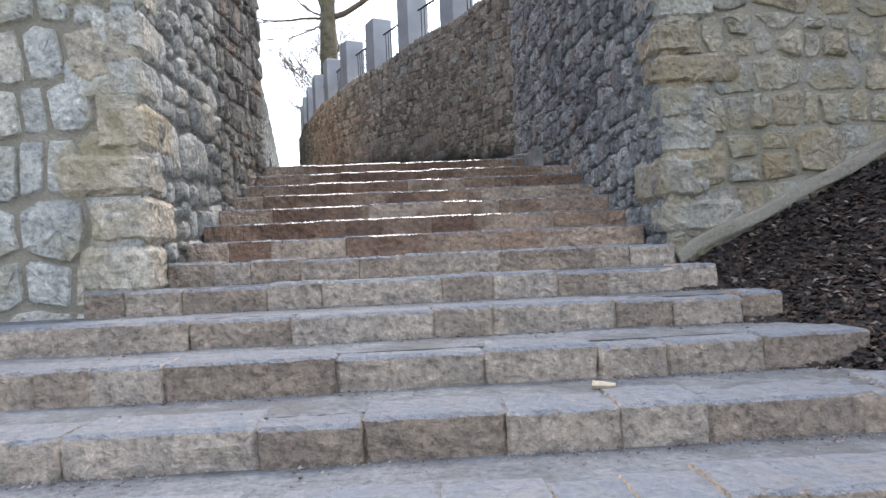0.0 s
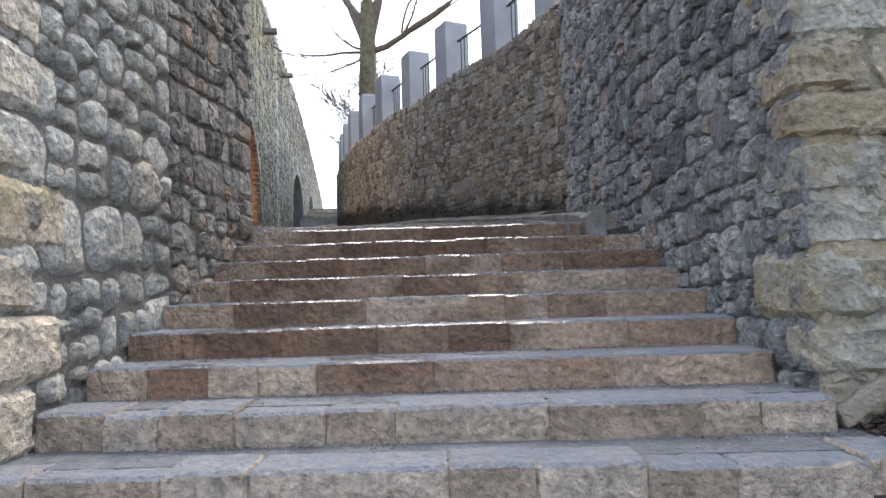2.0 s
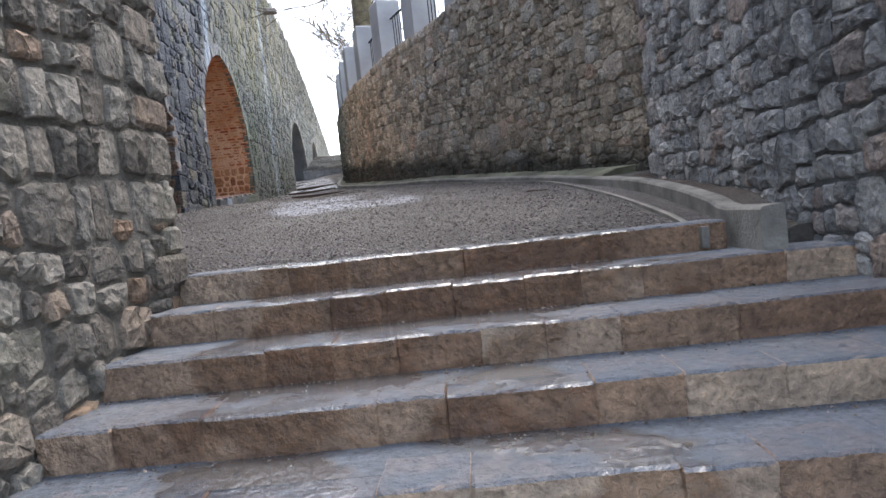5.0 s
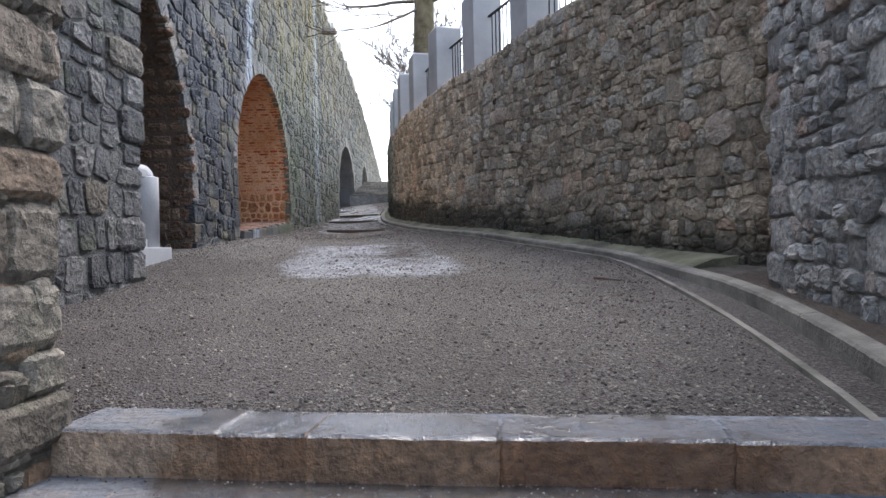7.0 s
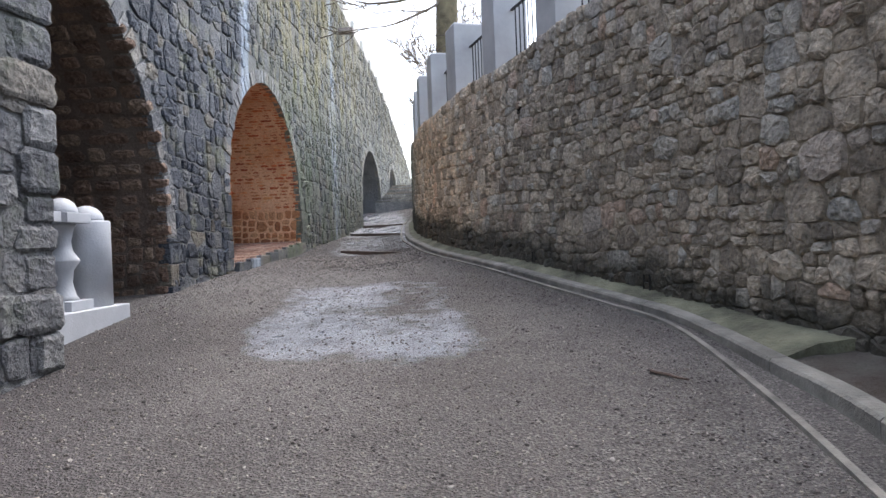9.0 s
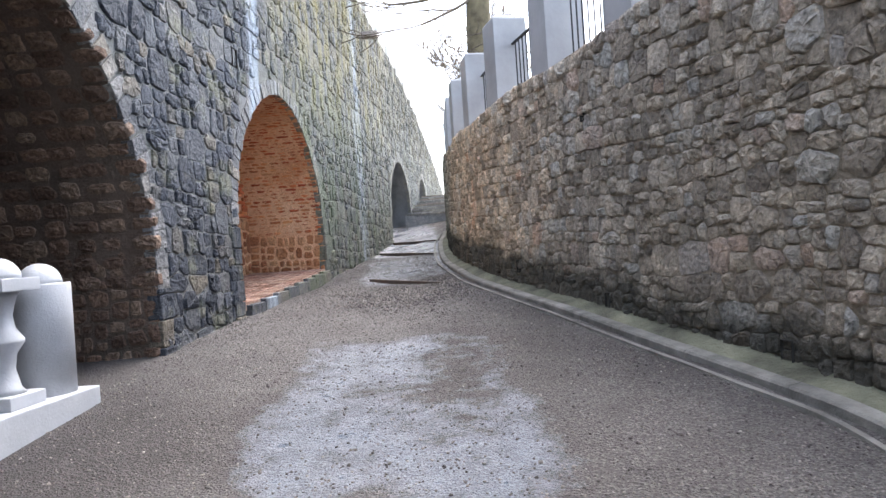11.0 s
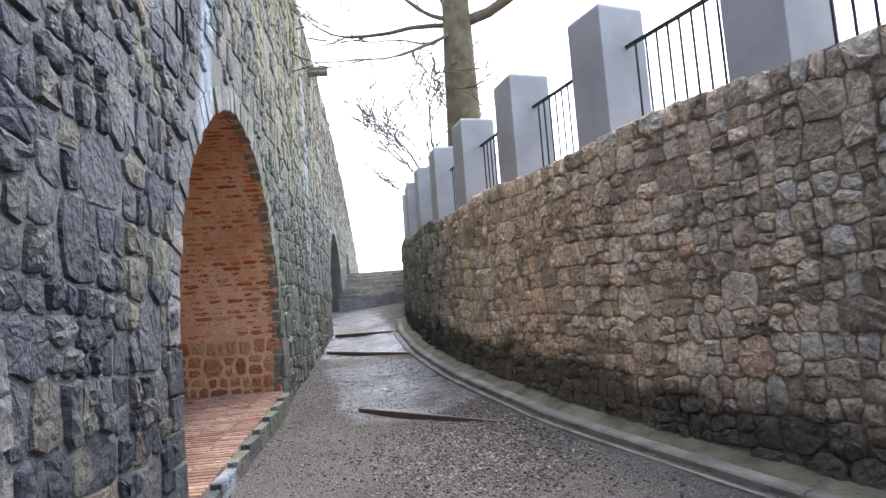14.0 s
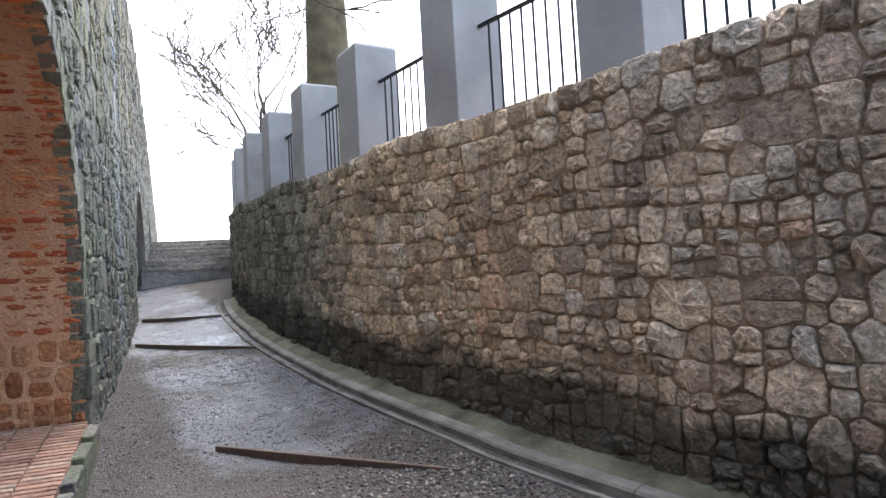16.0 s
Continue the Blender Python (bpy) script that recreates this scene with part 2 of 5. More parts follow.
def plain_material(name, c, rough=0.6, metal=0.0, var=0.25, scale=6.0, dist=0.004):
    m, nt, b = mat(name)
    pos = world_pos(nt)
    n1, n2 = noise_tex(nt, pos, scale, 5.0), noise_tex(nt, pos, scale * 12, 4.0)
    v = ramp(nt, n1, [(0.3, (1 - var,) * 3), (0.7, (1 + var * 0.6,) * 3)])
    col = mixc(nt, 1.0, c, v, "MULTIPLY")
    nt.links.new(col, b.inputs["Base Color"])
    b.inputs["Roughness"].default_value = rough
    b.inputs["Metallic"].default_value = metal
    bump(nt, b, maths(nt, "ADD", n1, n2), dist)
    return m


def ground_material():
    """Compacted gravel with damp and icy patches; buttress shade and sky sheen are coloured in."""
    m, nt, b = mat("gravel_path")
    pos = world_pos(nt)
    n1, n2 = noise_tex(nt, pos, 0.9, 5.0), noise_tex(nt, pos, 60.0, 4.0, 0.75)
    vor = nd(nt, "ShaderNodeTexVoronoi", Scale=85.0)
    nt.links.new(pos, vor.inputs["Vector"])
    col = mixc(nt, n1, (0.066, 0.062, 0.063), (0.17, 0.162, 0.161))
    col = mixc(nt, 0.75, col, ramp(nt, vor.outputs["Color"], [(0.1, (0.45, 0.44, 0.43)), (0.6, (1.0, 0.98, 0.95)), (0.95, (1.9, 1.85, 1.8))]), "MULTIPLY")
    col = mixc(nt, 0.6, col, ramp(nt, n2, [(0.3, (0.55, 0.55, 0.55)), (0.7, (1.4, 1.4, 1.4))]), "MULTIPLY")
    col = mixc(nt, 0.8, col, ramp(nt, noise_tex(nt, pos, 0.33, 5.0, 0.6), [(0.36, (0.55, 0.51, 0.50)), (0.5, (0.95, 0.93, 0.92)), (0.62, (1.25, 1.23, 1.22))]), "MULTIPLY")
    # gravel by the buttress darkened: its shade is put into the colour
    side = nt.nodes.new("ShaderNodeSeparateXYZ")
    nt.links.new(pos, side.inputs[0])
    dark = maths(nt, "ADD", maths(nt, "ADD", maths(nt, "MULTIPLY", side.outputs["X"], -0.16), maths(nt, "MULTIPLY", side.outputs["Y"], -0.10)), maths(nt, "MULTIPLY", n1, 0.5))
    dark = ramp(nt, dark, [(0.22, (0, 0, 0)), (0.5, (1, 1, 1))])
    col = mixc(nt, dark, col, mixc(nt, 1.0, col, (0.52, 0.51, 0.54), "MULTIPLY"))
    # damp film: strongest in the hollow along the middle of the way
    sep = nt.nodes.new("ShaderNodeSeparateXYZ")
    nt.links.new(pos, sep.inputs[0])
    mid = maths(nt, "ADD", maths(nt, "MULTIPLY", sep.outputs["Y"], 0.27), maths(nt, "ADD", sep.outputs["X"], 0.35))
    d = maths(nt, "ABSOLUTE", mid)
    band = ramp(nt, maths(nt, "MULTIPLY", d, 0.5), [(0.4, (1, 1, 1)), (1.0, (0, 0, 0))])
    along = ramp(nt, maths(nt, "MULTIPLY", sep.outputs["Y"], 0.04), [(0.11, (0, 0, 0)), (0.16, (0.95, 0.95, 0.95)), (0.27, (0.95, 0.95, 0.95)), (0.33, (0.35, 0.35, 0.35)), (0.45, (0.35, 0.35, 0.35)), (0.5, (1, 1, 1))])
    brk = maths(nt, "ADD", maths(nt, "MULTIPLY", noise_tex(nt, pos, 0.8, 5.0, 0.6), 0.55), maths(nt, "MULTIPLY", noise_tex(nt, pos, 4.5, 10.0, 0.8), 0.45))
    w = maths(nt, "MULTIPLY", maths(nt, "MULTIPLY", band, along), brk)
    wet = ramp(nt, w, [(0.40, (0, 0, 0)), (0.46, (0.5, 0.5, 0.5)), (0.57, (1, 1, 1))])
    # icy tint that also carries the sky's blue sheen in its colour
    frost_sheen = ramp(nt, maths(nt, "MULTIPLY", sep.outputs["Y"], 0.05), [(0.42, (1, 1, 1)), (0.58, (0.65, 0.65, 0.65))])
    rime_sheen = mixc(nt, ramp(nt, n2, [(0.38, (0, 0, 0)), (0.6, (1, 1, 1))]), (0.14, 0.18, 0.24), (0.34, 0.41, 0.53))
    nt.links.new(mixc(nt, maths(nt, "MULTIPLY", maths(nt, "MULTIPLY", wet, frost_sheen), 0.5), col, rime_sheen), b.inputs["Base Color"])
    nt.links.new(ramp(nt, wet, [(0, (0.9, 0.9, 0.9)), (1, (0.2, 0.2, 0.2))]), b.inputs["Roughness"])
    big = nd(nt, "ShaderNodeTexVoronoi", Scale=42.0)
    nt.links.new(pos, big.inputs["Vector"])
    h = maths(nt, "ADD", maths(nt, "MULTIPLY", n2, 0.7), maths(nt, "ADD", vor.outputs["Distance"], maths(nt, "MULTIPLY", big.outputs["Distance"], 0.8)))
    bump(nt, b, maths(nt, "MULTIPLY", h, maths(nt, "SUBTRACT", 1.0, maths(nt, "MULTIPLY", wet, 0.6))), 0.02, 0.95)
    return m


def brick_material(name):
    m, nt, b = mat(name)
    pos = world_pos(nt)
    zone = ramp(nt, noise_tex(nt, scaled(nt, pos, (1.0, 1.0, 2.2)), 1.1, 3.0), [(0.42, (0, 0, 0)), (0.54, (1, 1, 1))])
    base = ramp(nt, rand_value(nt), [(0, (0.42, 0.15, 0.06)), (0.35, (0.62, 0.27, 0.11)), (0.7, (0.72, 0.38, 0.17)), (1, (0.68, 0.48, 0.29))])
    base = mixc(nt, maths(nt, "MULTIPLY", zone, 0.85), base, ramp(nt, rand_value(nt), [(0, (0.40, 0.075, 0.03)), (0.6, (0.60, 0.14, 0.045)), (1, (0.66, 0.26, 0.10))]))
    n1, n2 = noise_tex(nt, pos, 3.0, 6.0, 0.65), noise_tex(nt, pos, 40.0, 5.0, 0.7)
    col = mixc(nt, 0.8, base, ramp(nt, n1, [(0.35, (0.55, 0.55, 0.55)), (0.65, (1.25, 1.22, 1.2))]), "MULTIPLY")
    col = mixc(nt, 0.6, col, ramp(nt, n2, [(0.3, (0.6, 0.6, 0.6)), (0.7, (1.3, 1.3, 1.3))]), "MULTIPLY")
    nt.links.new(col, b.inputs["Base Color"])
    b.inputs["Roughness"].default_value = 0.9
    bump(nt, b, maths(nt, "ADD", n2, n1), 0.012)
    return m


M_LIGHT = stone_material("pale_limestone", [(0, (0.24, 0.235, 0.215)), (0.35, (0.36, 0.355, 0.325)), (0.85, (0.48, 0.47, 0.43)), (1, (0.34, 0.30, 0.25))], lichen=(0.23, 0.205, 0.155), lichen_at=0.60)
M_LEFT = stone_material("brown_grey_limestone", [(0, (0.15, 0.135, 0.118)), (0.4, (0.23, 0.21, 0.185)), (0.8, (0.32, 0.30, 0.27)), (1, (0.30, 0.21, 0.15))], lichen=(0.20, 0.20, 0.15), lichen_at=0.61)
M_PIER = stone_material("quoin_limestone", [(0, (0.42, 0.405, 0.365)), (0.5, (0.56, 0.54, 0.49)), (0.85, (0.54, 0.47, 0.37)), (1, (0.42, 0.35, 0.265))], lichen=(0.35, 0.28, 0.16), lichen_at=0.56, grain=0.016)
M_PIER_R = stone_material("ochre_quoin_limestone", [(0, (0.29, 0.275, 0.24)), (0.5, (0.38, 0.355, 0.30)), (0.85, (0.37, 0.31, 0.22)), (1, (0.30, 0.24, 0.175))], lichen=(0.30, 0.23, 0.12), lichen_at=0.52, grain=0.016)
M_BLUE = stone_material("blue_grey_limestone", [(0, (0.17, 0.168, 0.168)), (0.4, (0.255, 0.252, 0.25)), (0.85, (0.36, 0.355, 0.345)), (1, (0.27, 0.21, 0.18))], lichen=(0.42, 0.42, 0.41), lichen_at=0.63, weather=wall_end_tone)
M_BUTT = stone_material("dark_coursed_stone", [(0, (0.10, 0.105, 0.115)), (0.4, (0.15, 0.155, 0.165)), (0.85, (0.215, 0.22, 0.225)), (1, (0.18, 0.165, 0.14))], lichen=(0.13, 0.15, 0.10), lichen_at=0.6)
M_BROWN = stone_material("brown_limestone", [(0, (0.22, 0.197, 0.172)), (0.35, (0.34, 0.302, 0.258)), (0.75, (0.47, 0.424, 0.365)), (0.93, (0.38, 0.38, 0.37)), (1, (0.42, 0.32, 0.26))], weather=curve_weather_lit)
M_BASALT = stone_material("dark_basalt", [(0, (0.028, 0.034, 0.048)), (0.4, (0.052, 0.062, 0.082)), (0.75, (0.105, 0.112, 0.122)), (1, (0.15, 0.13, 0.10))], lichen=(0.24, 0.24, 0.16), lichen_at=0.60, rough=0.65, weather=great_weather)
M_ARCHSTONE = stone_material("arch_ring_stone", [(0, (0.15, 0.155, 0.165)), (0.6, (0.25, 0.25, 0.25)), (1, (0.26, 0.235, 0.20))], lichen=(0.36, 0.38, 0.42), lichen_at=0.6, weather=great_weather)
M_OCHRE = stone_material("ochre_rubble", [(0, (0.30, 0.12, 0.055)), (0.5, (0.44, 0.21, 0.10)), (1, (0.55, 0.34, 0.19))], grain=0.012)
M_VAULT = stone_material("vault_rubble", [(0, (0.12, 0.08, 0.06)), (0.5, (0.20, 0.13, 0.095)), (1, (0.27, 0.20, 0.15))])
M_STEP = stone_material("step_sandstone", [(0, (0.25, 0.15, 0.098)), (0.45, (0.33, 0.22, 0.15)), (0.75, (0.41, 0.295, 0.215)), (1, (0.48, 0.37, 0.28))], grain=0.019, dust_sheen=(0.13, 0.152, 0.19), wet=1.1)
M_STEP_LOW = stone_material("step_limestone", [(0, (0.29, 0.22, 0.165)), (0.5, (0.39, 0.31, 0.24)), (1, (0.48, 0.40, 0.325))], grain=0.021, dust_sheen=(0.20, 0.215, 0.24))
M_TREAD = stone_material("tread_mortar", [(0, (0.135, 0.143, 0.155)), (1, (0.18, 0.188, 0.20))], grain=0.012, lichen=(0.09, 0.085, 0.078), lichen_at=0.54)
# blue of the reflected sky is put into this wet tread's base colour
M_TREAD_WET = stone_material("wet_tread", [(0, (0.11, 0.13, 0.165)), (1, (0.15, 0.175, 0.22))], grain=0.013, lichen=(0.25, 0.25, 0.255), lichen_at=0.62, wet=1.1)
M_MORTAR_L = mortar_material("grey_mortar", (0.17, 0.158, 0.14), (0.27, 0.25, 0.22))
M_MORTAR_P = mortar_material("ochre_mortar", (0.31, 0.265, 0.20), (0.40, 0.35, 0.275), (0.22, 0.21, 0.15))
M_MORTAR_B = mortar_material("dark_mortar", (0.15, 0.15, 0.15), (0.25, 0.25, 0.245), (0.08, 0.08, 0.08), weather=wall_end_tone)
M_MORTAR_BR = mortar_material("brown_mortar", (0.25, 0.215, 0.175), (0.42, 0.365, 0.30), (0.11, 0.10, 0.085), weather=curve_weather_lit)
M_MORTAR_W = mortar_material("wall_mortar", (0.15, 0.155, 0.16), (0.27, 0.27, 0.265), (0.10, 0.11, 0.075), weather=great_weather)
M_MORTAR_O = mortar_material("brick_mortar", (0.72, 0.44, 0.24), (0.86, 0.64, 0.44), (0.52, 0.20, 0.08))
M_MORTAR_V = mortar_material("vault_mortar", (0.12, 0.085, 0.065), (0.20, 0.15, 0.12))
M_BRICK = brick_material("orange_brick")
M_PAVER = stone_material("worn_paver", [(0, (0.22, 0.13, 0.10)), (0.6, (0.32, 0.20, 0.155)), (1, (0.38, 0.30, 0.25))], grain=0.004)
M_FOOT = plain_material("mossy_concrete", (0.165, 0.165, 0.115), 0.92, var=0.65, scale=2.5, dist=0.02)
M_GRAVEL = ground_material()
M_PEBBLE = stone_material("pebbles", [(0, (0.06, 0.055, 0.055)), (0.5, (0.15, 0.135, 0.128)), (0.85, (0.23, 0.215, 0.20)), (1, (0.31, 0.295, 0.28))], grain=0.002)
M_CONC = plain_material("kerb_concrete", (0.225, 0.215, 0.195), 0.88, var=0.55, scale=3.0, dist=0.012)
M_PILLAR = plain_material("smooth_concrete", (0.37, 0.37, 0.38), 0.75, var=0.22, scale=1.6, dist=0.003)
M_WHITE = plain_material("white_concrete", (0.42, 0.44, 0.47), 0.6, var=0.12, scale=4.0, dist=0.003)
M_IRON = plain_material("dark_iron", (0.03, 0.03, 0.035), 0.5, 0.6, var=0.3, scale=20.0, dist=0.001)
M_DARK = plain_material("hole_dark", (0.03, 0.028, 0.026), 0.95, var=0.3)
M_WOOD = plain_material("wet_timber", (0.09, 0.06, 0.045), 0.55, var=0.4, scale=7.0, dist=0.006)
M_PALE_WALL = plain_material("pale_wall_tone", (0.62, 0.60, 0.56), 0.9, var=0.15, scale=1.0, dist=0.004)
M_BARK = plain_material("mossy_bark", (0.17, 0.14, 0.085), 0.95, var=0.5, scale=4.0, dist=0.03)
M_TWIG = plain_material("twig_bark", (0.14, 0.11, 0.085), 0.9, var=0.3, scale=8.0, dist=0.004)
M_EARTH = mortar_material("leaf_mould", (0.018, 0.013, 0.011), (0.038, 0.027, 0.022), (0.012, 0.01, 0.009))
M_SOIL = mortar_material("brown_soil", (0.045, 0.034, 0.028), (0.12, 0.095, 0.08), (0.19, 0.185, 0.17))
M_GRIT = stone_material("step_grit", [(0, (0.06, 0.048, 0.04)), (0.5, (0.16, 0.13, 0.11)), (1, (0.36, 0.32, 0.29))], grain=0.002)
M_GRASS = mortar_material("winter_grass", (0.07, 0.07, 0.035), (0.14, 0.12, 0.07), (0.06, 0.05, 0.04))
M_LEAF = stone_material("dead_leaves", [(0, (0.009, 0.007, 0.006)), (0.6, (0.03, 0.019, 0.0135)), (0.94, (0.075, 0.045, 0.03)), (1, (0.24, 0.20, 0.17))], grain=0.002)


# ---- builders ----
def mesh_of(name, verts, faces, material, smooth=False):
    me = bpy.data.meshes.new(name)
    me.from_pydata([tuple(v) for v in verts], [], faces)
    me.materials.append(material)
    if smooth:
        me.polygons.foreach_set("use_smooth", [True] * len(me.polygons))
    me.update()
    return me


def part(name, bm, material, parent, label=""):
    me = bpy.data.meshes.new(name)
    bm.to_mesh(me)
    bm.free()
    me.materials.append(material)
    ob = new(name, me)
    ob.parent = parent
    return tagged(ob, label)


def piece(name, me, m, parent, label=""):
    ob = new(name, me)
    ob.parent = parent
    ob.matrix_basis = m
    return tagged(ob, label)


def empty(name, m=None):
    ob = new(name)
    if m is not None:
        ob.matrix_basis = m
    return ob


def box_bm(x0, x1, y0, y1, z0, z1, bevel=0.0, seg=2):
    bm = bmesh.new()
    bmesh.ops.create_cube(bm, size=1.0, matrix=Matrix.Translation(((x0 + x1) / 2, (y0 + y1) / 2, (z0 + z1) / 2)) @ Matrix.Diagonal((x1 - x0, y1 - y0, z1 - z0, 1)))
    if bevel:
        bmesh.ops.bevel(bm, geom=list(bm.edges), offset=bevel, segments=seg, affect="EDGES", profile=0.6)
    return bm


def lathe_bm(profile, n=24):
    bm = bmesh.new()
    rings = []
    for r, z in profile:
        rings.append([bm.verts.new((r * math.cos(2 * math.pi * i / n), r * math.sin(2 * math.pi * i / n), z)) for i in range(n)])
    for a, b in zip(rings, rings[1:]):
        for i in range(n):
            f = bm.faces.new((a[i], a[(i + 1) % n], b[(i + 1) % n], b[i]))
            f.smooth = True
    bm.faces.new(rings[-1])
    bm.faces.new(list(reversed(rings[0])))
    return bm


def unit_stone(rng, chamfer=0.16, jit=0.07, dome=0.3):
    """A rough-hewn stone filling the square -0.5..0.5, its face at z = 1."""
    ring = []
    for k, (sx, sy) in enumerate(((1, 1), (-1, 1), (-1, -1), (1, -1))):
        cx, cy = sx * (0.5 - rng.uniform(0, jit)), sy * (0.5 - rng.uniform(0, jit))
        c1, c2 = chamfer * rng.uniform(0.4, 1.5), chamfer * rng.uniform(0.4, 1.5)
        pair = [(cx, cy - sy * c1), (cx - sx * c2, cy)]
        ring += pair if k % 2 == 0 else pair[::-1]
        ex, ey = ((0, 1), (-1, 0), (0, -1), (1, 0))[k]
        o = 0.5 - rng.uniform(0, jit * 0.7)
        q = rng.uniform(-0.15, 0.15)
        ring.append((ex * o + (q if ex == 0 else 0), ey * o + (q if ey == 0 else 0)))
    n = len(ring)
    v = [(x, y, -0.8) for x, y in ring]
    v += [(x * 0.99, y * 0.99, 0.25 + rng.uniform(-0.15, 0.15)) for x, y in ring]
    v += [(x * 0.93 + rng.uniform(-0.03, 0.03), y * 0.93 + rng.uniform(-0.03, 0.03), 1 - dome * 0.6 + rng.uniform(-0.25, 0.12)) for x, y in ring]
    v += [(x * 0.64 + rng.uniform(-0.06, 0.06), y * 0.64 + rng.uniform(-0.06, 0.06), 1 + rng.uniform(-0.28, 0.24)) for x, y in ring]
    v += [(x * 0.3 + rng.uniform(-0.06, 0.06), y * 0.3 + rng.uniform(-0.06, 0.06), 1 + rng.uniform(-0.28, 0.3)) for x, y in ring[::2]]
    f = []
    for k in (0, n, 2 * n):
        for i in range(n):
            j = (i + 1) % n
            f.append((k + i, k + j, k + n + j, k + n + i))
    m = n // 2
    for i in range(m):
        a, b, c = 3 * n + 2 * i, 3 * n + 2 * i + 1, 3 * n + (2 * i + 2) % n
        p, q = 4 * n + i, 4 * n + (i + 1) % m
        f += [(a, b, p), (b, q, p), (b, c, q)]
    f.append(tuple(4 * n + i for i in range(m)))
    return np.array(v), f


def stone_set(name, material, seed, count=24, **kw):
    rng = random.Random(seed)
    out = []
    for _ in range(count):
        v, f = unit_stone(rng, **kw)
        out.append((v, f, mesh_of(name, v, f, material)))
    return out


def joined(name, items, material, parent=None):
    """Many stones as one mesh: items of (verts, faces, matrix)."""
    vs, fs, o = [], [], 0
    for v, f, m in items:
        a = np.array(m)
        vs.append(v @ a[:3, :3].T + a[:3, 3])
        fs += [tuple(i + o for i in q) for q in f]
        o += len(v)
    if not vs:
        return None
    me = bpy.data.meshes.new(name)
    me.from_pydata(np.vstack(vs).tolist(), [], fs)
    me.materials.append(material)
    ob = new(name, me)
    ob.parent = parent
    return ob


def courses(rng, u0, u1, v0, v1, big, small, wide=1.0):
    """Cells of random squared rubble: u, v of the centre, width and height."""
    def split(u, v, w, h):
        lim = big * (1.0 if w < h else wide)
        if max(w, h) > lim * 1.1 or (max(w, h) > small * 2.0 and rng.random() < 0.62):
            k = rng.uniform(0.34, 0.66)
            if w > h * rng.uniform(0.75, 1.25):
                yield from split(u, v, w * k, h)
                yield from split(u + w * k, v, w * (1 - k), h)
            else:
                yield from split(u, v, w, h * k)
                yield from split(u, v + h * k, w, h * (1 - k))
        elif min(w, h) > 0.035:
            yield (u + w / 2, v + h / 2, w, h)

    v = v0
    while v < v1 - 0.02:
        h = rng.uniform(0.75, 1.2) * big
        h = v1 - v if v1 - v - h < small else h
        u = u0
        while u < u1 - 0.02:
            w = rng.uniform(0.8, 1.9) * big * wide
            w = u1 - u if u1 - u - w < small else w
            yield from split(u, v, w, h)
            u += w
        v += h


def fitted(cells, grow, skew=0.2):
    """Irregular polygons that share the joints between neighbouring cells."""
    grid = {}
    for i, (u, v, w, h) in enumerate(cells):
        grid.setdefault((int(u // 0.6), int(v // 0.6)), []).append(i)
    for i, (u, v, w, h) in enumerate(cells):
        a, b = w / 2 * grow, h / 2 * grow
        poly = [(-a, -b), (a, -b), (a, b), (-a, b)]
        gu, gv = int(u // 0.6), int(v // 0.6)
        for k in range(9):
            for j in grid.get((gu + k % 3 - 1, gv + k // 3 - 1), ()):
                if j == i:
                    continue
                u2, v2, w2, h2 = cells[j]
                dx, dy = u2 - u, v2 - v
                if abs(dx) > (w + w2) / 2 * grow or abs(dy) > (h + h2) / 2 * grow:
                    continue
                d = math.hypot(dx, dy)
                if d < 1e-6:
                    continue
                e1, e2 = abs(dx) * w + abs(dy) * h, abs(dx) * w2 + abs(dy) * h2
                f = e1 / (e1 + e2)
                px, py = dx * f, dy * f
                q = math.sin((i + j) * 12.9898 + i * j * 0.0131) * 43758.5
                r = (q - math.floor(q) - 0.5) * 2 * skew
                nx, ny = (dx * math.cos(r) - dy * math.sin(r)) / d, (dx * math.sin(r) + dy * math.cos(r)) / d
                out = []
                for (x0, y0), (x1, y1) in zip(poly, poly[1:] + poly[:1]):
                    s0, s1 = (x0 - px) * nx + (y0 - py) * ny, (x1 - px) * nx + (y1 - py) * ny
                    if s0 <= 0:
                        out.append((x0, y0))
                    if s0 * s1 < 0:
                        m = s0 / (s0 - s1)
                        out.append((x0 + (x1 - x0) * m, y0 + (y1 - y0) * m))
                poly = out
                if len(poly) < 3:
                    break
            if len(poly) < 3:
                break
        yield poly


